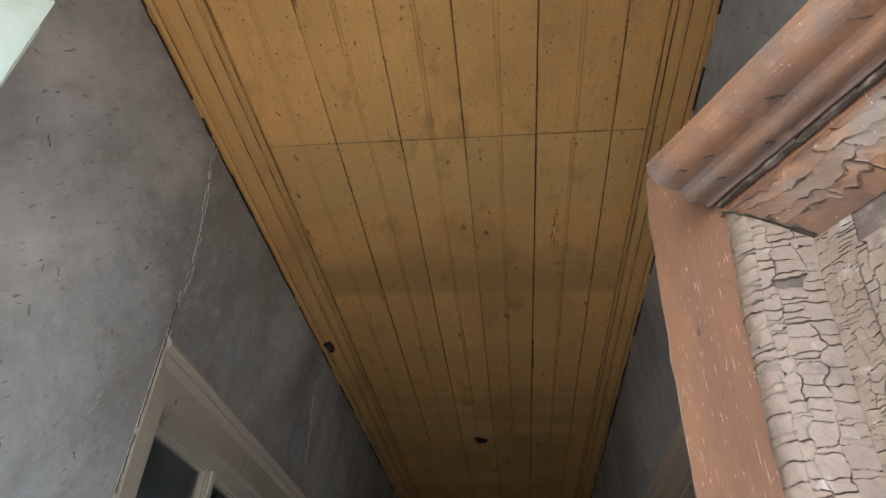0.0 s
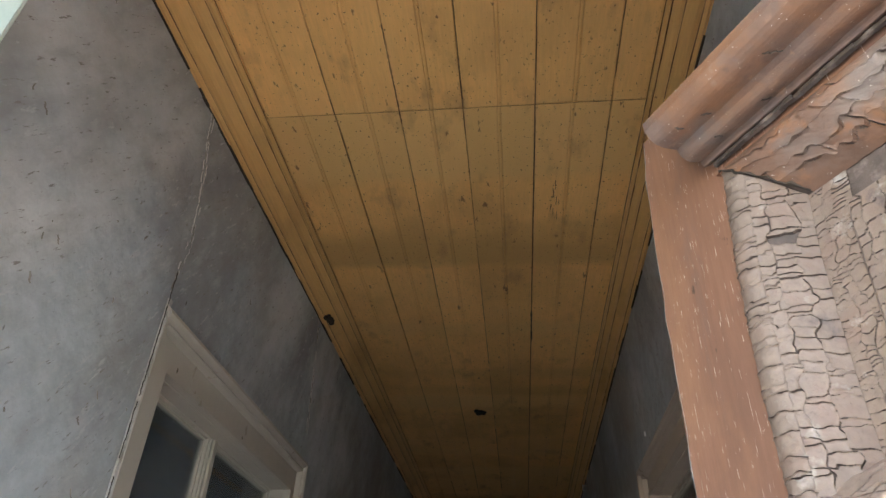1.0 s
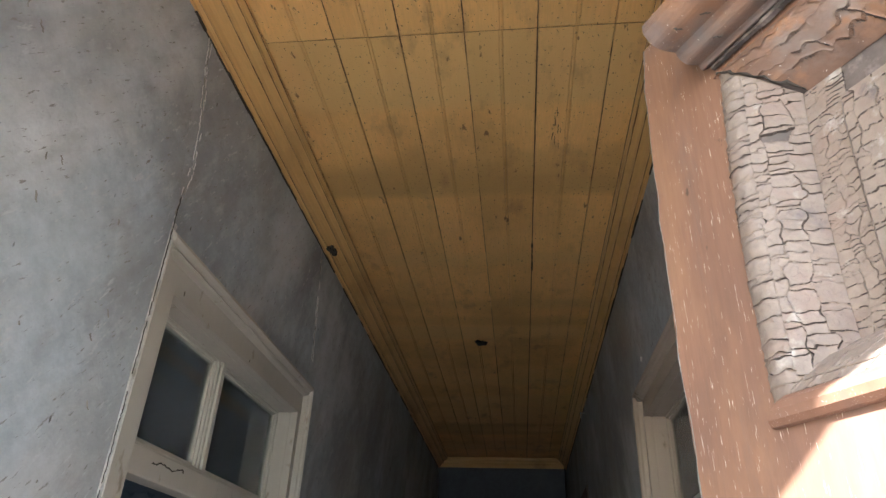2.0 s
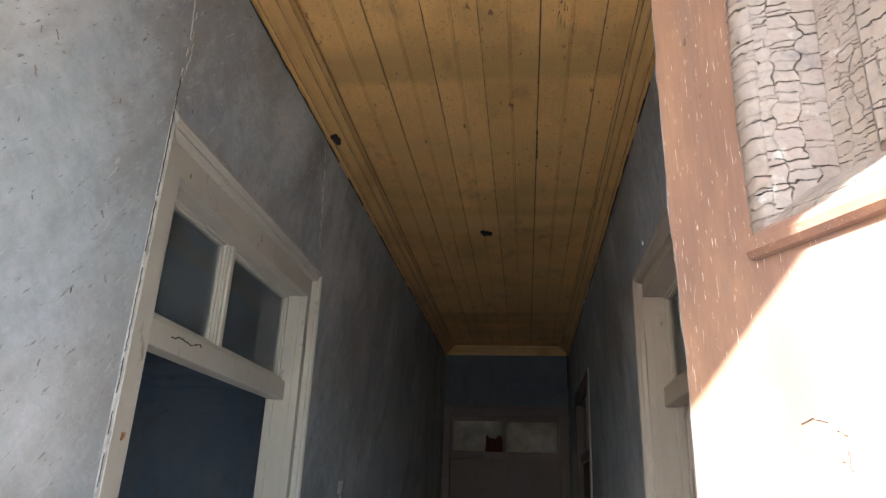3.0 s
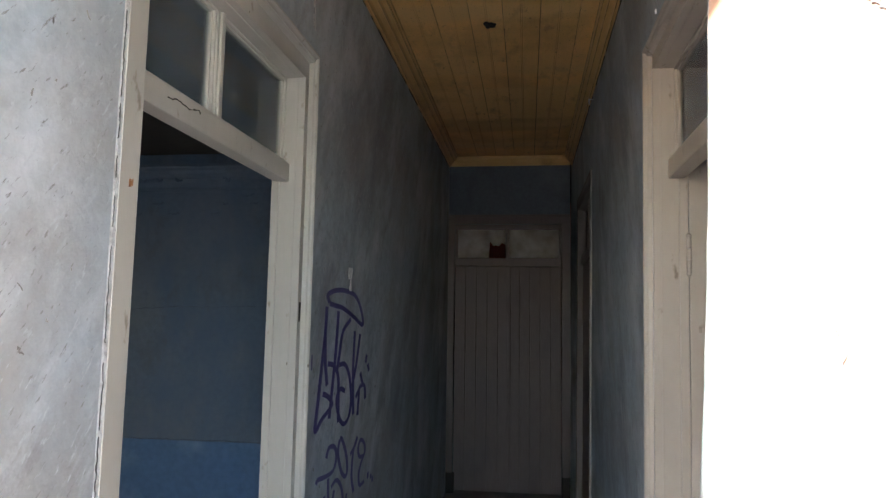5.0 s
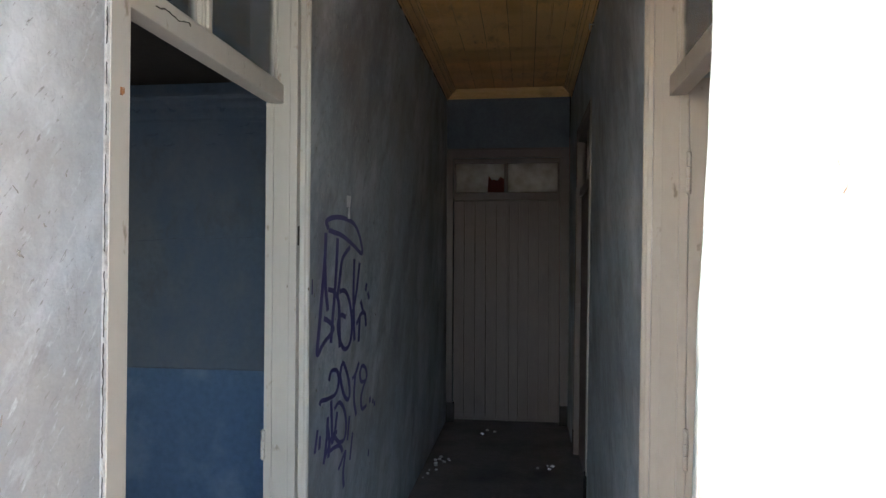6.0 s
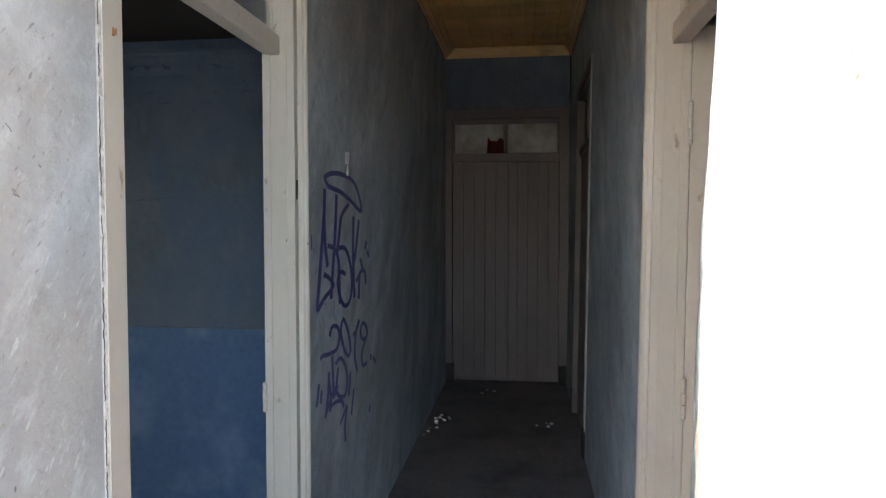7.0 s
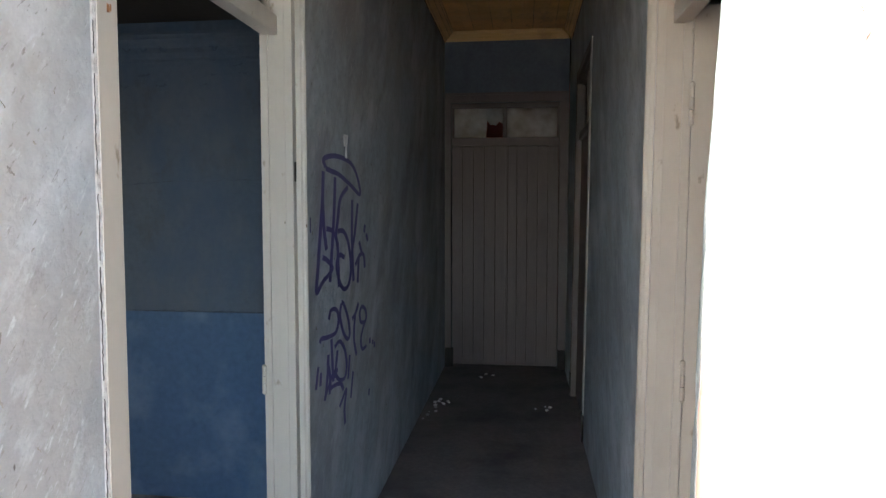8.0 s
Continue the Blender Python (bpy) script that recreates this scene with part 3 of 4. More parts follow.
for k in range(101):
    z = 2.80 * k / 100
    rows_.append([bm.verts.new((LEFT + build_up(a, z) + (0.0004 if 0 < i < 27 and 0 < k < 100 else -0.003 if i == 0 or k == 100 else 0.0), a, z))
                  for i, a in enumerate([0.46 + 0.029 * n for n in range(27)] + [1.235])])
for r, q in zip(rows_, rows_[1:]):
    for i in range(len(r) - 1):
        bm.faces.new((r[i], r[i + 1], q[i + 1], q[i]))
part("plaster_build_up", bm, PLASTER, wall_left, smooth=True)
bm = bmesh.new()
rows_ = []
for k in range(300):
    z = 0.02 + 2.40 * k / 299
    rag, swell = random.uniform(-0.0014, 0.0014), random.uniform(0.0, 0.0016)
    rows_.append([bm.verts.new((LEFT + o, a, z)) for o, a in ((0.030, 1.2365 + rag * 0.5), (0.0352 + swell, 1.2372 + rag), (0.0362 + swell, 1.2440 + rag),
                                                             (0.0350 + swell * 0.6, 1.2500 + 0.0022 * math.sin(9 * z) + rag), (0.0338, 1.2535 + 0.0022 * math.sin(9 * z) + rag * 1.5))])
for r, q in zip(rows_, rows_[1:]):
    for i in range(4):
        bm.faces.new((r[i], r[i + 1], q[i + 1], q[i]))
part("plaster_edge", bm, CHIP, wall_left, "pale rough plaster strip along the door casing")
z = 0.3
while z < 2.40:
    step = random.uniform(0.03, 0.12)
    crack("crack", wall_left, lambda a, b, out: (LEFT + 0.0357 + out, a, b), ((1.2368, z), (1.2368 + random.uniform(-0.0015, 0.0025), z + step * 0.5), (1.2368, z + step)),
          random.choice((0.0008, 0.0012, 0.0020)), DIRT_AND_SHADE, 7, 0.0013)
    z += step + random.choice((0.0, 0.0, 0.01, 0.03))
# gouges in the left wall
for a, b, size in ((0.98, 1.78, 0.045), (1.06, 1.50, 0.030), (0.86, 2.02, 0.040), (1.10, 2.12, 0.03), (0.92, 2.34, 0.035), (0.80, 2.50, 0.04), (1.66, 2.66, 0.03)):
    crack("gouge", wall_left, on_left, ((a, b + size * 0.2), (a + size * 0.12, b), (a + size * 0.3, b - size * 0.2)), 0.0016, DENT, 6, 0.0022)
for k in range(34):
    a, b, size = random.uniform(0.72, 1.22), random.uniform(1.0, 2.85), 0.003 + 0.014 * random.random() ** 2
    crack("dent", wall_left, on_left, ((a, b + size / 2), (a + size * random.uniform(-0.5, 0.9), b - size / 2)), random.uniform(0.0008, 0.0028), DENT, 3, 0.0016)
for k in range(36):
    a, b, size = random.uniform(2.3, 4.2), random.uniform(0.4, 2.8), random.uniform(0.005, 0.02)
    crack("dent", wall_left, on_left, ((a, b + size / 2), (a + size * 0.3, b - size / 2)), random.uniform(0.001, 0.003), DENT, 3, 0.0012)
# cracks across the blue wall of the side room
for z, tilt, width in ((0.945, 0.0, 0.005), (1.565, 0.02, 0.0045)):
    crack("crack", wall_room_far, lambda a, b, out: (a, ROOM_END - 0.005 - out, b),
          ((-2.4, z - tilt), (-1.8, z + tilt * 0.2), (-1.5, z + tilt), (-0.8, z + tilt * 1.2)), width * 0.6, NIGHT, 14, 0.004)
for a in (-1.86, -1.78, -1.70, -1.60, -1.34):
    crack("chip", wall_room_far, lambda p, q, out: (p, ROOM_END - 0.052 - out, q), ((a, 2.225), (a + 0.03, 2.20), (a + 0.045, 2.212)), 0.010, NIGHT, 4, 0.006)

for k in range(16):
    a, b = random.uniform(-2.1, -1.1), random.choice((2.17, 2.14, 2.10, 2.05))
    l = random.uniform(0.02, 0.08)
    crack("chip", wall_room_far, lambda p, q, out: (p, ROOM_END - 0.001 - out, q), ((a, b), (a + l * 0.5, b - 0.006), (a + l, b + 0.003)), random.uniform(0.003, 0.009), NIGHT, 5, 0.005)

# ---- the far door ----
door_4 = empty("door_4", (0, END, 0), "brown-grey boarded double door with two dirty panes above", "door", kind="structure")
x0, x1, y = DOOR_END[0], DOOR_END[1], END
for a, b, z0, z1 in ((LEFT + 0.002, x0, 0, 2.40), (x1, RIGHT - 0.002, 0, 2.40), (LEFT + 0.002, RIGHT - 0.002, 2.40, 2.485)):
    bm = add_box(bmesh.new(), a, b, y - 0.028, y + 0.001, z0, z1, 0.004)
    if z0 > 1:
        add_box(bm, a, b, y - 0.036, y - 0.02, z1 - 0.022, z1, 0.004)
    under(part("casing", bm, END_PAINT), door_4)
for a in (LEFT + 0.003, x1 - 0.002):
    under(block("plinth_block", a, a + 0.074, y - 0.042, y + 0.001, 0, 0.175, DIRT_AND_SHADE, None, 0.003), door_4)
under(block("transom_rail", x0, x1, y + 0.022, y + 0.075, 2.018, 2.092, END_PAINT, None, 0.004), door_4)
under(block("mullion", -0.053, -0.017, y + 0.022, y + 0.07, 2.092, 2.355, END_PAINT, None, 0.004), door_4)
under(block("head", x0, x1, y + 0.022, y + 0.075, 2.355, 2.40, END_PAINT, None, 0.003), door_4)
for a in (x0, x1 - 0.022):
    under(block("jamb", a, a + 0.022, y + 0.022, y + 0.075, 2.092, 2.355, END_PAINT, None, 0.003), door_4)
under(block("pane", -0.017, x1 - 0.022, y + 0.044, y + 0.048, 2.092, 2.355, FROSTED), door_4)
# left pane with a jagged hole at its lower corner
bm = bmesh.new()
hole = [(-0.205, 2.092), (-0.195, 2.245), (-0.165, 2.205), (-0.145, 2.21), (-0.115, 2.20), (-0.085, 2.235), (-0.053, 2.215)]
outline = [(x0 + 0.022, 2.092), *hole, (-0.053, 2.355), (x0 + 0.022, 2.355)]
flat = [bm.verts.new((a, y + 0.044, b)) for a, b in outline]
face = bm.faces.new(flat)
made = bmesh.ops.extrude_face_region(bm, geom=[face])
for v in [g for g in made["geom"] if isinstance(g, bmesh.types.BMVert)]:
    v.co.y += 0.004
bmesh.ops.triangulate(bm, faces=bm.faces)
under(part("pane", bm, FROSTED, None, "dirty pane with a broken corner"), door_4)
# two leaves of upright boards
for a, b in ((x0 + 0.003, -0.018), (-0.014, x1 - 0.003)):
    leaf = under(block("door_leaf", a, b, y + 0.040, y + 0.060, 0.012, 2.016, END_PAINT), door_4)
    n = 5
    for i in range(n):
        c, d = a + (b - a) * i / n, a + (b - a) * (i + 1) / n
        board = block("plank", c + 0.0015, d - 0.0015, y + 0.026 + random.uniform(0, 0.002), y + 0.0395, 0.014, 2.014, END_PAINT, None, 0.003)
        board.parent = leaf
under(block("cover_strip", -0.030, -0.004, y + 0.016, y + 0.0255, 0.014, 2.014, END_PAINT, None, 0.004), door_4)

# ---- the entrance leaf, standing open into the corridor ----
EDGE, ALONG = Vector((0.265, 0.70, 0)), Vector((0.49, -0.87, 0)).normalized()
FACE = Vector((-0.87, -0.49, 0)).normalized()
entrance_leaf = empty("entrance_door_leaf", (EDGE.x + ALONG.x * 0.45, EDGE.y + ALONG.y * 0.45, 0),
                      "chestnut-brown entrance door leaf, open, its panel paint crazed and flaking", "door")
LEAF_W, LEAF_TOP = 0.45, 2.255


def on_leaf(u, out, z):
    return EDGE + ALONG * u + FACE * out + Vector((0, 0, z))


def leaf_box(bm, u0, u1, o0, o1, z0, z1, bevel=0.0, wobble=0.0, slant=None):
    made = bmesh.ops.create_cube(bm, size=1.0)
    for v in made["verts"]:
        u, o, z = u0 + (v.co.x + 0.5) * (u1 - u0), o0 + (v.co.y + 0.5) * (o1 - o0), z0 + (v.co.z + 0.5) * (z1 - z0)
        if slant and v.co.x < 0:
            u = slant(z)
        if wobble:
            u, o, z = (c + random.uniform(-wobble, wobble) for c in (u, o, z))
        v.co = on_leaf(u, o, z)
    if bevel:
        bmesh.ops.bevel(bm, geom=list({e for v in made["verts"] for e in v.link_edges}), offset=bevel, segments=2, profile=0.6, affect="EDGES")
    return bm


def leaf_part(name, bm, mat, label=""):
    return under(part(name, bm, mat, None, label), entrance_leaf)


def worn_edge(z):
    """The free edge leans: the leaf has dropped on its hinges and its edge is worn."""
    return float(np.interp(z, (0.0, 1.25, 1.45, 1.60, 1.80, 1.95, 2.05, 2.20, 2.27), (-0.039, -0.025, -0.018, -0.006, 0.003, 0.002, 0.003, 0.009, 0.016)))


def inner_edge(z):
    """Where the stile ends and the panel's moulding begins."""
    return float(np.interp(z, (0.0, 1.86, 1.95, 2.05, 2.15, 2.26), (0.092, 0.088, 0.088, 0.093, 0.105, 0.108)))


PANEL = (0.098, 1.858, 2.150)
levels = [0.02 + (LEAF_TOP - 0.02) * i / 90 for i in range(91)]
stile, edge = bmesh.new(), bmesh.new()
stile_rings, edge_rings = [], []
for z in levels:
    w = worn_edge(z)
    ragged = random.uniform(-0.0016, 0.0016)
    worn = float(np.interp(z, (1.55, 1.90), (0.0135, 0.0055)))
    stile_rings.append([stile.verts.new(on_leaf(u, o, z)) for u, o in ((w + 0.001, -0.040), (w + 0.001, -0.010), (w + worn - 0.0005, 0.0), (inner_edge(z), 0.0), (inner_edge(z), -0.040))])
    edge_rings.append([edge.verts.new(on_leaf(u, o, z)) for u, o in (
        (w, -0.036), (w - 0.0005 + ragged * 0.4, -0.011), (w + worn * 0.36, -0.0045 + ragged * 0.5), (w + worn + ragged, 0.0007), (w + worn + 0.0005 + ragged, -0.002))])
for shape, rings, closed in ((stile, stile_rings, True), (edge, edge_rings, False)):
    n = len(rings[0])
    for a, b in zip(rings, rings[1:]):
        for i in range(n if closed else n - 1):
            shape.faces.new((a[i], a[(i + 1) % n], b[(i + 1) % n], b[i]))
    if closed:
        shape.faces.new(rings[0])
        shape.faces.new(rings[-1])
leaf_part("stile", stile, BROWN)
leaf_part("edge", edge, EDGE_GREY, "rough grey-green worn edge, its shade put into the paint")
leaf_part("stile", leaf_box(bmesh.new(), 0.37, LEAF_W, -0.040, 0.0, 0.02, LEAF_TOP, 0.004), BROWN)
leaf_part("top_rail", leaf_box(bmesh.new(), 0.100, 0.37, -0.040, -0.001, PANEL[2], LEAF_TOP - 0.02, 0.003), BROWN)
leaf_part("lock_rail", leaf_box(bmesh.new(), 0.084, 0.37, -0.039, -0.0001, 1.15, PANEL[1], 0.0), BROWN)
leaf_part("bottom_rail", leaf_box(bmesh.new(), 0.098, 0.37, -0.040, -0.001, 0.02, 0.28, 0.003), BROWN)
leaf_part("panel", leaf_box(bmesh.new(), 0.098, 0.37, -0.034, -0.016, 0.28, 1.15, 0.002), BROWN)
leaf_part("panel", leaf_box(bmesh.new(), 0.098, 0.37, -0.037, -0.0305, PANEL[1], PANEL[2], 0.001), GROUT, "charred wood under crazed paint")
# moulded cap along the top, stepped out towards the corridor
ROLLS = ((0.002, 0.010, 0.0045), (0.010, 0.035, 0.0075), (0.035, 0.066, 0.0065))


def cap_face(o):
    """Height of the cap's underside: three rolls, each standing further out."""
    for a, b, deep in ROLLS:
        if o <= b:
            return 2.1660 + 0.15 * (o - 0.004) - deep * math.sin(math.pi * max(0.0, (o - a) / (b - a)) ** 1.5) ** 0.7
    return 2.1753


cap = [(-0.001, 2.166)]
for a, b, deep in ROLLS:
    cap += [(a + (b - a) * k / 9, cap_face(a + (b - a) * k / 9)) for k in range(9)]
cap += [(0.066, 2.1753), (0.0675, 2.177), (0.0675, 2.187), (0.064, 2.191), (-0.001, 2.212)]
bm = add_run(bmesh.new(), cap, [lambda o, u: on_leaf(0.092, o, u), lambda o, u: on_leaf(LEAF_W, o, u)])
leaf_part("cap_moulding", bm, CAP_PAINT, "stepped top moulding with flaking brown paint")


def ripple(a, b, seed):
    """Smooth irregular values in about -1..1 for arrays a and b."""
    rng = np.random.RandomState(seed)
    total = 0.0
    for k in range(7):
        f, g, p = rng.uniform(-1, 1), rng.uniform(-1, 1), rng.uniform(0, 6.28)
        total = total + np.sin((a * f + b * g) * (1.0 + 0.5 * k) + p)
    return total / 3.0


def crazed(place, wide, long, step, columns, gap, crack_mm, seed, curl=0.0005, lost=0.04):
    """A skin of old paint broken by wandering cracks into curling plates of differing length. place maps (across, along, out)
    into the world; cracks and lost plates show the wood below."""
    rng = np.random.RandomState(seed)
    na, nb = max(2, int(wide / step)), max(2, int(long / step))
    A, B = np.meshgrid(np.linspace(0, wide, na + 1), np.linspace(0, long, nb + 1), indexing="ij")
    warp_a = A + 0.0013 * ripple(A * 260, B * 200, seed + 1) + 0.0024 * ripple(A * 30, B * 48, seed + 2)
    warp_b = B + 0.0011 * ripple(A * 260, B * 320, seed + 3)
    edges = np.concatenate([[-1.0], np.sort(np.linspace(0, wide, columns + 1)[1:-1] + rng.uniform(-0.2, 0.2, columns - 1) * wide / columns), [1.0]])
    column = np.clip(np.searchsorted(edges, warp_a) - 1, 0, columns - 1)
    side = np.minimum(warp_a - edges[column], edges[column + 1] - warp_a)
    near, cell = np.full(A.shape, 1.0), np.zeros(A.shape, int)
    for c in range(columns):
        cuts, at = [], -gap
        while at < long + gap:
            at += gap * rng.uniform(0.35, 1.9)
            cuts.append(at)
        cuts = np.array(cuts)
        inside = column == c
        k = np.searchsorted(cuts, warp_b[inside])
        lo, hi = cuts[np.clip(k - 1, 0, len(cuts) - 1)], cuts[np.clip(k, 0, len(cuts) - 1)]
        near[inside] = np.minimum(np.abs(warp_b[inside] - lo), np.abs(hi - warp_b[inside]))
        cell[inside] = k + 1000 * c
    width = crack_mm * 0.001 * np.clip(0.55 + 0.75 * ripple(A * 120, B * 120, seed + 5), -0.2, 1.8)
    width_side = crack_mm * 0.0009 * np.clip(0.30 + 0.85 * ripple(A * 90, B * 70, seed + 6), -0.2, 1.7)
    split = np.minimum(near - width, side - width_side)
    lift = rng.uniform(-1, 1, 1000 * columns + 1000)[cell]
    gone = (rng.uniform(0, 1, 1000 * columns + 1000)[cell] < lost) | (ripple(A * 110, B * 80, seed + 7) > 1.62)
    out = 0.0010 + 0.00045 * lift + curl * np.exp(-np.clip(split, 0, 1) / 0.0012) + 0.00010 * ripple(A * 420, B * 420, seed + 8)
    out = np.where((split < 0) | gone, -0.0012 + 0.0002 * ripple(A * 300, B * 700, seed + 9), out)
    verts = [place(a, b, o) for a, b, o in zip(A.ravel(), B.ravel(), out.ravel())]
    row = nb + 1
    faces = [(p * row + q, (p + 1) * row + q, (p + 1) * row + q + 1, p * row + q + 1) for p in range(na) for q in range(nb)]
    bare = ((split < 0) | gone)[:-1, :-1]
    data = bpy.data.meshes.new("crazed_paint")
    data.from_pydata(verts, [], faces)
    data.materials.append(CRACKLE)
    data.materials.append(GROUT)
    data.polygons.foreach_set("material_index", bare.ravel().astype(np.int32))
    data.update()
    return data


# black boxes for soot and for the shade of the groove under the cap
bm = bmesh.new()
u = 0.100
while u < 0.44:
    step = random.uniform(0.006, 0.018)
    leaf_box(bm, u, u + step * 1.02, 0.002, 0.0060 + random.uniform(-0.0015, 0.001), 2.157, 2.1605, 0, 0.0005)
    u += step
leaf_part("packed_dirt", bm, CHAR, "black soot and painted groove shade under the top moulding")
# moulding round the upper panel: a flat outer fillet, then a splay down to the recessed panel, all under crazed paint
z0, z1 = PANEL[1], PANEL[2]
u0 = 0.088
FILLET, WIDE, DEEP = 0.021, 0.048, -0.0295


def bow(a):
    """Height of the moulding's face at a distance from its outer edge: low round fillet, quirk, splay down to the panel."""
    if a < FILLET:
        return 0.001 + 0.0045 * math.sin(math.pi * a / FILLET) ** 0.6
    f = min(1.0, (a - FILLET) / (WIDE - FILLET))
    return 0.002 + (DEEP - 0.002) * f + 0.004 * math.sin(math.pi * f)


ring = [(0.0, -0.034)] + [(WIDE * i / 14, bow(WIDE * i / 14) - 0.0022) for i in range(15)] + [(WIDE, -0.034)]
bm = bmesh.new()
add_run(bm, ring, [lambda a, o, z=z0 + (z1 - z0) * k / 8: on_leaf(inner_edge(z) + a, o, min(max(z, z0 + a * 0.5), z1 - a)) for k in range(9)])
leaf_part("side_moulding", bm, GROUT)
u1 = inner_edge(z1)
bm = add_run(bmesh.new(), ring, [lambda a, o: on_leaf(u1 + a, o, z1 - a), lambda a, o: on_leaf(0.37 - a, o, z1 - a)])
leaf_part("top_moulding", bm, FLAKING, "split and flaking brown panel moulding")
bm = add_run(bmesh.new(), ring, [lambda a, o: on_leaf(u0 + a, o, z0 + a), lambda a, o: on_leaf(0.37 - a, o, z0 + a)])
leaf_part("bottom_moulding", bm, GROUT)
bead = [(-0.002, -0.002), (-0.002, 0.006), (0.001, 0.0115), (0.006, 0.0140), (0.011, 0.0125), (0.0145, 0.009), (0.016, 0.004), (0.016, -0.002)]
bm = add_run(bmesh.new(), bead, [lambda a, o: on_leaf(u0 - 0.001 + a, o, z0 + a), lambda a, o: on_leaf(0.37 - a, o, z0 + a)])
leaf_part("bottom_bead", bm, BROWN, "brown bead along the panel's lower edge")


def skin(name, data, label, paint=None):
    if paint:
        data.materials[0] = paint
    ob = new(name, data)
    ob["label"], ob["kind"] = label, "stuff"
    return under(ob, entrance_leaf)


def on_side(base):
    def place(a, b, out):
        w = base + a
        z = min(max(z0 + b, z0 + w * 0.5), z1 - w + 0.0005)
        return on_leaf(inner_edge(z) + w + out * (0.6 if base else 0), bow(w) + out, z)
    return place


def on_sill(a, b, out):
    w = 0.015 + a
    return on_leaf(u0 + w + b, bow(w) + out, z0 + w + out * 0.6)


TALL = z1 - z0
skin("crazed_paint", crazed(on_sill, WIDE - 0.015, 0.19, 0.0005, 3, 0.012, 0.30, 19, 0.0008, 0.0), "grey-pink paint crazed along the lower moulding")
skin("crazed_paint", crazed(on_side(0.0), FILLET + 0.0014, TALL, 0.0004, 1, 0.0085, 0.27, 11, 0.0016, 0.02), "grey-pink paint peeling off the outer fillet")
skin("crazed_paint", crazed(on_side(FILLET), WIDE - FILLET, TALL - FILLET, 0.00036, 3, 0.0082, 0.26, 12, 0.0008, 0.008), "grey-pink paint crazed into small plates")


def on_border(a, b, out):
    z = z0 + 0.03 + b
    return on_leaf(inner_edge(z) + WIDE - 0.001 + a, DEEP + out * 0.7, z)


def on_field(a, b, out):
    z = z0 + 0.045 + b
    step = min(1.0, a / 0.006, b / 0.006)
    return on_leaf(inner_edge(z) + WIDE + 0.029 + a, DEEP + 0.001 + 0.008 * step + out * 0.7, z)


skin("crazed_paint", crazed(on_border, 0.034, TALL - 0.03 - WIDE, 0.0004, 3, 0.0055, 0.23, 13, 0.0004, 0.0), "finely crazed grey paint of the recessed panel border")
skin("crazed_paint", crazed(on_field, 0.12, TALL - 0.045 - WIDE - 0.03, 0.0006, 8, 0.0085, 0.30, 17, 0.0005, 0.0), "crazed pinkish paint of the raised panel field")


def on_top(a, b, out):
    return on_leaf(u1 + a + b, bow(a) + out, z1 - a)


skin("flaking_paint", crazed(on_top, WIDE, 0.20, 0.0006, 5, 0.060, 0.60, 14, 0.0014, 0.04), "brown panel moulding paint split along the grain", FLAKING)

split = crack("split", None, lambda s, t, out: on_leaf(s, bow(min(WIDE, max(0, z1 - t))) + 0.0022 + out, t),
              ((u1 - 0.001, z1 - 0.002), (u1 + 0.020, z1 - 0.020), (u1 + WIDE, z1 - WIDE)), 0.0019, DIRT_AND_SHADE, 9, 0.0012)
under(split, entrance_leaf)
for a, b, l in ((0.20, 0.050, 0.014), (0.135, 0.048, 0.008), (0.27, 0.052, 0.016), (0.115, 0.056, 0.006), (0.17, 0.022, 0.008), (0.125, 0.026, 0.006)):
    split = crack("split", None, lambda s, t, out: on_leaf(s, t, cap_face(t) - 0.0004 - out * 0.6), ((a, b), (a + l * 0.2, b - l * 0.5), (a + l * 0.5, b - l)), 0.0012, DIRT_AND_SHADE, 5, 0.0008)
    under(split, entrance_leaf)
# loose flakes standing off the sunlit rail
for route in (((0.101, 1.747), (0.110, 1.7485), (0.119, 1.746)), ((0.121, 1.729), (0.128, 1.722), (0.134, 1.713)), ((0.128, 1.730), (0.128, 1.722)), ((0.122, 1.742), (0.130, 1.738)),
              ((0.100, 1.541), (0.099, 1.533)), ((0.095, 1.553), (0.096, 1.549))):
    split = crack("split", None, lambda s, t, out: on_leaf(s, 0.0002 + out * 0.5, t), route, 0.0008, GROUT, 5, 0.0010)
    under(split, entrance_leaf)

# the other leaf of the entrance, folded back on the left
E2, A2 = Vector((-0.315, 0.502, 0)), Vector((-0.42, -0.50, 0)).normalized()
F2 = Vector((0.50, -0.42, 0)).normalized()
other_leaf = empty("entrance_door_leaf", (E2.x + A2.x * 0.3, E2.y + A2.y * 0.3, 0), "pale green entrance door leaf folded open by the wall", "door")
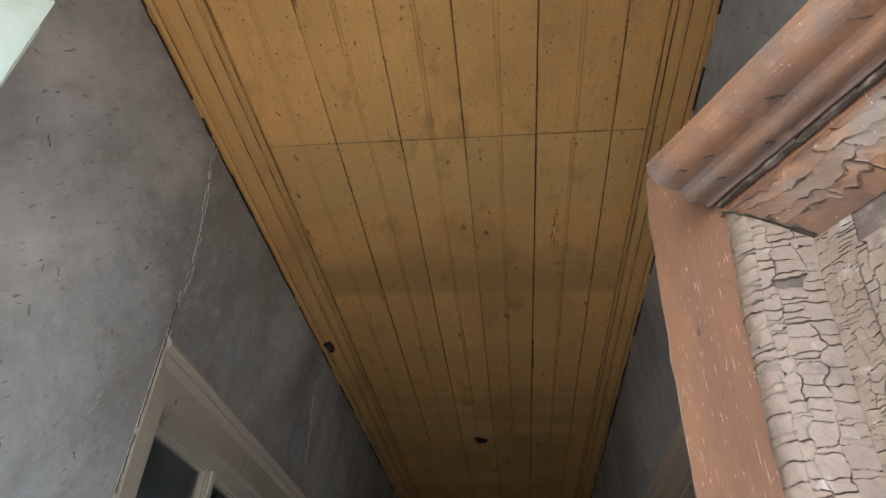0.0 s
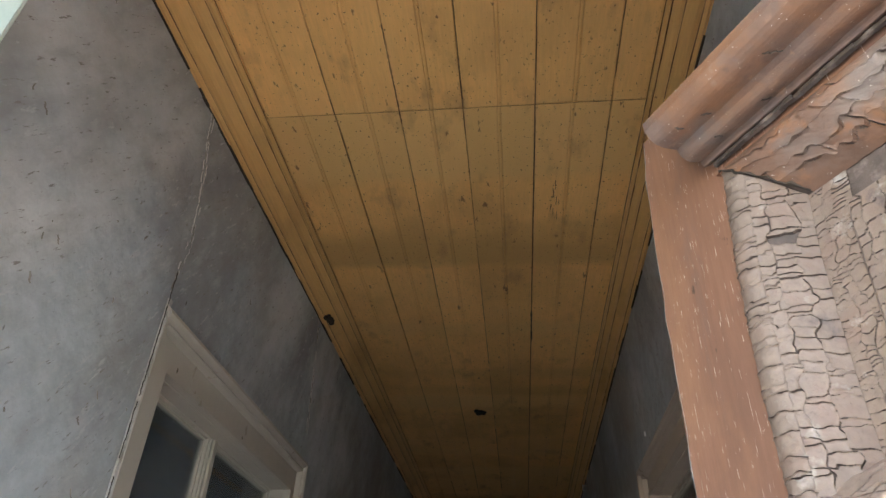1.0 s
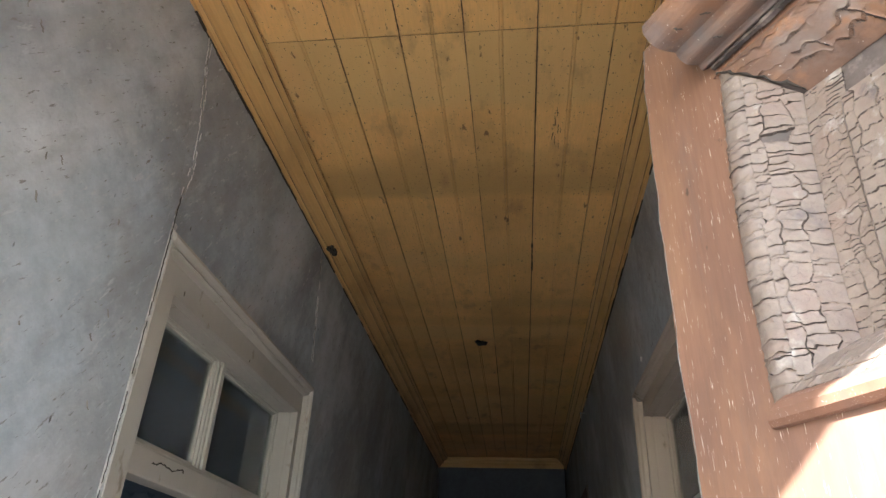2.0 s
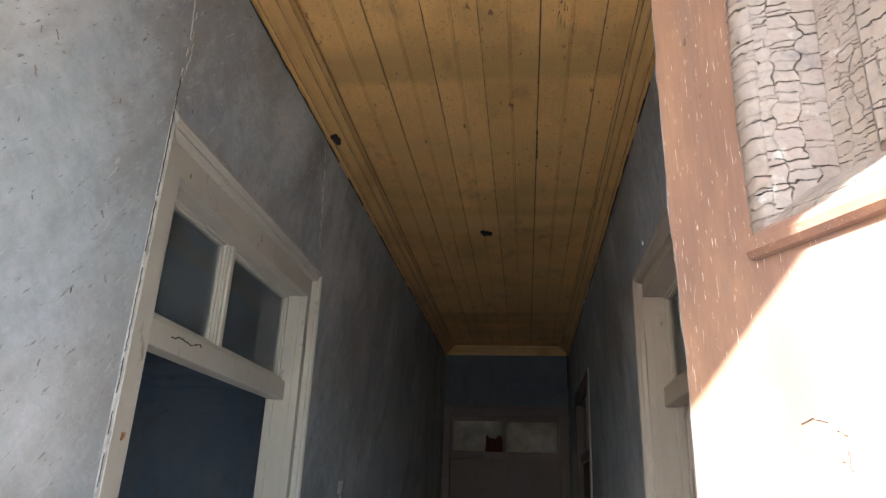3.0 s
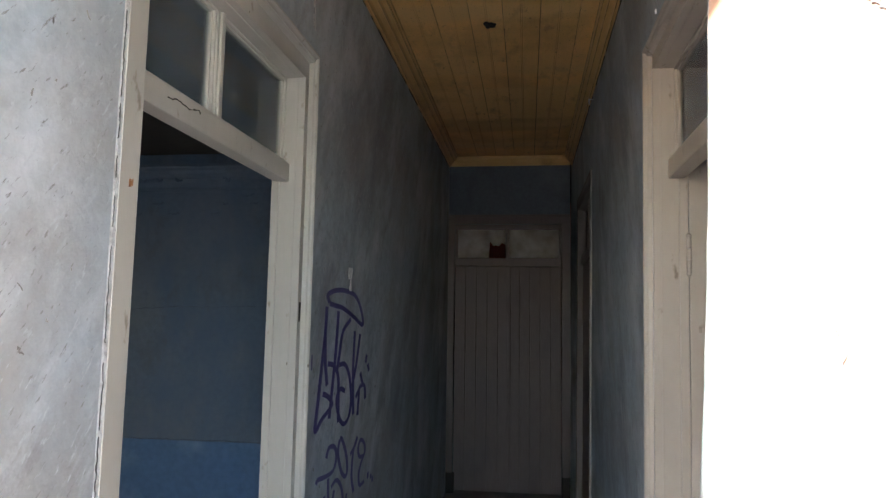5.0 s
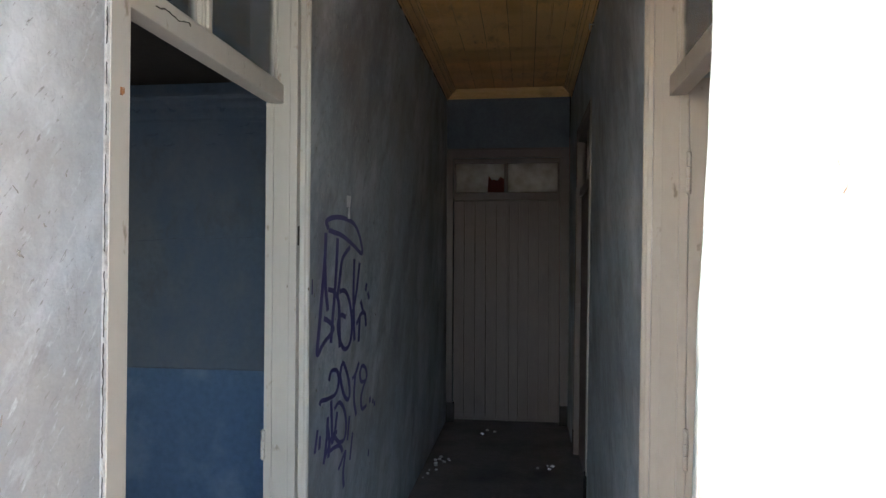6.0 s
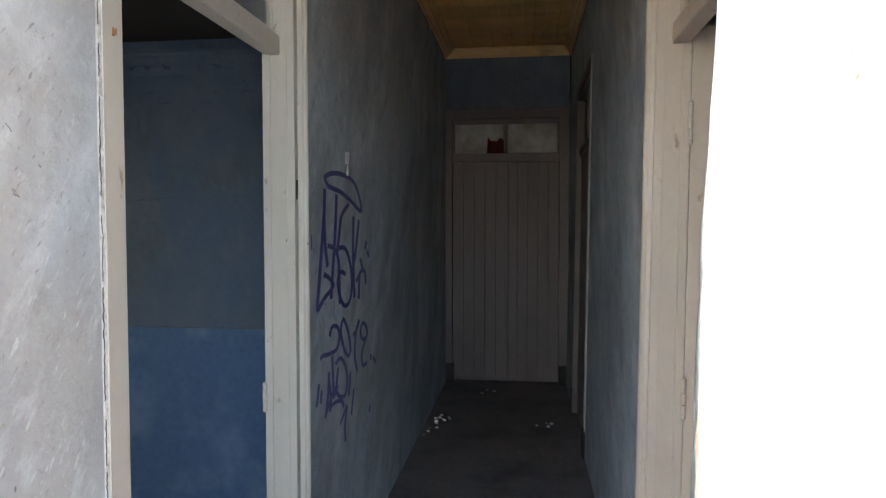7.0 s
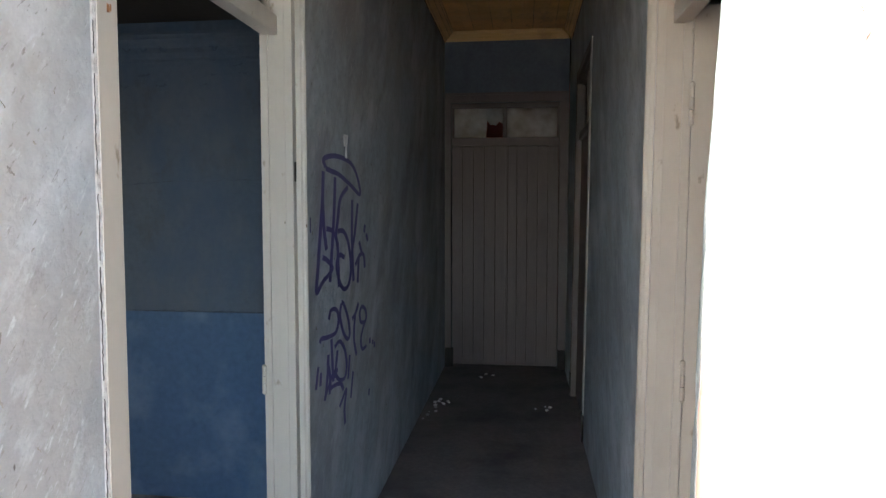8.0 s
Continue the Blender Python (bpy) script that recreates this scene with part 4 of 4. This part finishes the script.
for name, u0_, u1_, o0_, o1_, za, zb in (("stile", 0.0, 0.09, -0.04, 0, 0.02, 2.36), ("stile", 0.21, 0.28, -0.04, 0, 0.02, 2.36),
                                         ("rail", 0.09, 0.21, -0.04, -0.001, 2.25, 2.36), ("rail", 0.09, 0.21, -0.04, -0.001, 1.0, 1.15),
                                         ("rail", 0.09, 0.21, -0.04, -0.001, 0.02, 0.25), ("panel", 0.09, 0.21, -0.03, -0.012, 0.25, 1.0), ("panel", 0.09, 0.21, -0.03, -0.012, 1.15, 2.25)):
    bm = bmesh.new()
    made = bmesh.ops.create_cube(bm, size=1.0)
    for v in made["verts"]:
        v.co = E2 + A2 * (u0_ + (v.co.x + 0.5) * (u1_ - u0_)) + F2 * (o0_ + (v.co.y + 0.5) * (o1_ - o0_)) + Vector((0, 0, za + (v.co.z + 0.5) * (zb - za)))
    bmesh.ops.bevel(bm, geom=list(bm.edges), offset=0.004, segments=2, affect="EDGES")
    under(part(name, bm, TEAL), other_leaf)

# ---- spray-painted writing on the left wall ----
graffiti = empty("graffiti", (LEFT, 2.8, 0.6), "violet spray-painted scrawl with the year 2019", "graffiti")


def stroke(text, width=0.0095):
    """One spray stroke through (along the wall, height) places, smoothed."""
    pts = [tuple(float(c) for c in pair.split(",")) for pair in text.split()]
    line = []
    for i in range(len(pts) - 1):
        p0, p1, p2, p3 = pts[max(0, i - 1)], pts[i], pts[i + 1], pts[min(len(pts) - 1, i + 2)]
        for s in range(8):
            t = s / 8
            line.append(tuple(0.5 * (2 * b + (c - a) * t + (2 * a - 5 * b + 4 * c - d) * t * t + (3 * b - a - 3 * c + d) * t ** 3)
                              for a, b, c, d in zip(p0, p1, p2, p3)))
    line.append(pts[-1])
    bm = bmesh.new()
    last = None
    for i, (a, b) in enumerate(line):
        j, k = max(0, i - 1), min(len(line) - 1, i + 1)
        da, db = line[k][0] - line[j][0], line[k][1] - line[j][1]
        n = math.hypot(da, db) or 1.0
        # the strokes are wider along the wall, as a hand sweeps sideways past it
        na, nb = -db / n * width * 1.9, da / n * width
        now = [bm.verts.new((LEFT + 0.0012, a - na, b - nb)), bm.verts.new((LEFT + 0.0018, a, b)), bm.verts.new((LEFT + 0.0012, a + na, b + nb))]
        if last:
            bm.faces.new((last[0], last[1], now[1], now[0]))
            bm.faces.new((last[1], last[2], now[2], now[1]))
        last = now
    under(part("stroke", bm, INK), graffiti)


for text in ("2.58,1.600 2.56,1.628 2.68,1.649 2.83,1.649 2.95,1.633 3.04,1.583 3.08,1.513 2.91,1.551 2.76,1.581 2.65,1.590 2.58,1.596",
             "2.55,1.584 2.54,1.489 2.51,1.369 2.48,1.251 2.46,1.158 2.53,1.186 2.64,1.216 2.64,1.237 2.58,1.263 2.53,1.275",
             "2.54,1.479 2.55,1.388 2.58,1.300", "2.70,1.569 2.68,1.427 2.64,1.258 2.62,1.176", "2.58,1.377 2.66,1.364 2.72,1.318 2.73,1.230 2.74,1.144"):
    stroke(text)
for text in ("2.88,1.537 2.77,1.489 2.73,1.405 2.70,1.341", "2.73,1.362 2.81,1.359 2.88,1.310 2.92,1.213 2.89,1.145 2.82,1.126 2.75,1.161 2.71,1.231 2.75,1.268 2.82,1.254",
             "2.95,1.487 2.94,1.330 2.96,1.143", "3.04,1.473 2.99,1.352 2.93,1.260", "3.06,1.306 3.11,1.248", "2.99,1.207 3.07,1.246 3.14,1.241 3.16,1.183",
             "3.05,1.240 3.03,1.129", "3.17,1.377 3.15,1.342", "3.19,1.335 3.22,1.303"):
    stroke(text)
for text in ("2.60,1.038 2.63,1.069 2.70,1.059 2.73,1.019 2.69,0.975 2.59,0.975 2.51,0.984 2.49,0.972", "2.77,1.074 2.75,1.026 2.80,0.950 2.86,0.915 2.89,0.933 2.87,0.995 2.81,1.062 2.77,1.080",
             "2.93,0.985 3.00,1.006 3.04,1.037 2.98,0.989 2.96,0.895 3.00,0.819", "3.15,0.936 3.08,0.948 3.06,0.989 3.10,1.013 3.16,0.991 3.18,0.951 3.12,0.915 3.08,0.872 3.10,0.823 3.18,0.820",
             "3.25,0.844 3.25,0.817", "3.31,0.822 3.30,0.803", "3.34,0.806 3.34,0.781"):
    stroke(text, 0.0085)
for text in ("2.63,0.961 2.64,0.872 2.65,0.793", "2.59,0.909 2.58,0.845 2.56,0.786 2.54,0.750", "2.54,0.759 2.60,0.795 2.65,0.825 2.71,0.823", "2.58,0.885 2.61,0.815 2.60,0.757",
             "2.71,0.900 2.69,0.850 2.67,0.800", "2.67,0.919 2.74,0.929 2.81,0.884 2.84,0.814 2.81,0.767 2.73,0.779 2.67,0.821", "2.60,0.774 2.67,0.773 2.75,0.757 2.79,0.723",
             "2.73,0.669 2.77,0.687 2.83,0.712 2.81,0.666 2.80,0.631 2.81,0.575"):
    stroke(text, 0.0080)
for text in ("2.47,0.892 2.44,0.818", "2.50,0.864 2.49,0.818", "2.89,0.842 2.86,0.749", "2.94,0.760 2.90,0.657", "3.23,0.606 3.22,0.577"):
    stroke(text, 0.0070)
stroke("2.40,1.420 2.40,1.369", 0.003)

# a scrap of paper still stuck above the scrawl
bm = bmesh.new()
for a, b, c, d in ((2.825, 2.875, 1.700, 1.745), (2.845, 2.868, 1.655, 1.701)):
    add_box(bm, LEFT + 0.0012, LEFT + 0.003, a, b, c, d, 0, 0.004)
tagged(part("paper_scrap", bm, PAPER), "torn scrap of white paper stuck to the wall", "paper")

# ---- ceiling marks, hooks and crumbs ----
bm = bmesh.new()
for a, b, w in ((-0.062, 3.395, 0.017), (-0.050, 3.412, 0.022), (-0.038, 3.400, 0.015), (-0.028, 3.425, 0.014), (-0.020, 3.405, 0.010), (-0.055, 3.435, 0.012)):
    made = bmesh.ops.create_icosphere(bm, subdivisions=2, radius=w)
    for v in made["verts"]:
        v.co = v.co * random.uniform(0.75, 1.1) * Vector((1, 1.2, 0.5)) + Vector((a, b, TOP - 0.004))
tagged(part("ceiling_rose", bm, DIRT_AND_SHADE), "blackened stub of a lamp hook on the ceiling", "lamp hook")
bm = bmesh.new()
for k in range(5):
    made = bmesh.ops.create_icosphere(bm, subdivisions=2, radius=0.014)
    for v in made["verts"]:
        v.co = v.co * random.uniform(0.5, 1.0) + Vector((LEFT + 0.020 + 0.008 * k % 0.02, 2.285 + 0.010 * (k - 2), 2.945 + 0.006 * (k % 2)))
tagged(part("wasp_nest", bm, DIRT_AND_SHADE), "dark clump of mud on the cornice", "nest")
bm = bmesh.new()
made = bmesh.ops.create_cone(bm, segments=10, radius1=0.004, radius2=0.003, depth=0.04, cap_ends=True)
for v in made["verts"]:
    v.co = Vector((RIGHT - 0.015 + v.co.z * 0.6, 4.05 + v.co.x, 2.83 + v.co.y))
add_box(bm, RIGHT - 0.032, RIGHT - 0.026, 4.045, 4.055, 2.80, 2.835, 0.002)
tagged(part("wall_hook", bm, PAPER), "small whitish hook on the wall below the cornice", "hook")
tagged(part("wall_nail", add_box(bmesh.new(), RIGHT - 0.005, RIGHT, 2.20, 2.206, 2.475, 2.490, 0.001), PAPER), "small pale plug in the wall above the casing", "wall plug")

crumbs = bmesh.new()
spots = [(-0.45, 5.04, 9, 0.020), (-0.50, 4.75, 4, 0.016), (-0.20, 5.9, 5, 0.016), (0.28, 5.0, 4, 0.018)]
for a, b, n, s in spots:
    for k in range(n):
        made = bmesh.ops.create_icosphere(crumbs, subdivisions=1, radius=s * random.uniform(0.4, 1.0))
        off = Vector((a + random.gauss(0, 0.035), b + random.gauss(0, 0.07), s * 0.35))
        for v in made["verts"]:
            v.co = Vector((v.co.x * random.uniform(0.7, 1.2), v.co.y * random.uniform(0.7, 1.2), v.co.z * 0.55)) + off
tagged(part("plaster_crumbs", crumbs, RUBBLE), "pale crumbs of fallen plaster scattered on the floor", "rubble", kind="stuff")

# the right-hand wall leans outwards a little, and its door frames with it
for ob in (wall_right, *door_2.children_recursive, *door_3.children_recursive):
    for v in ob.data.vertices:
        v.co.x += 0.011 * (v.co.z - 1.3)
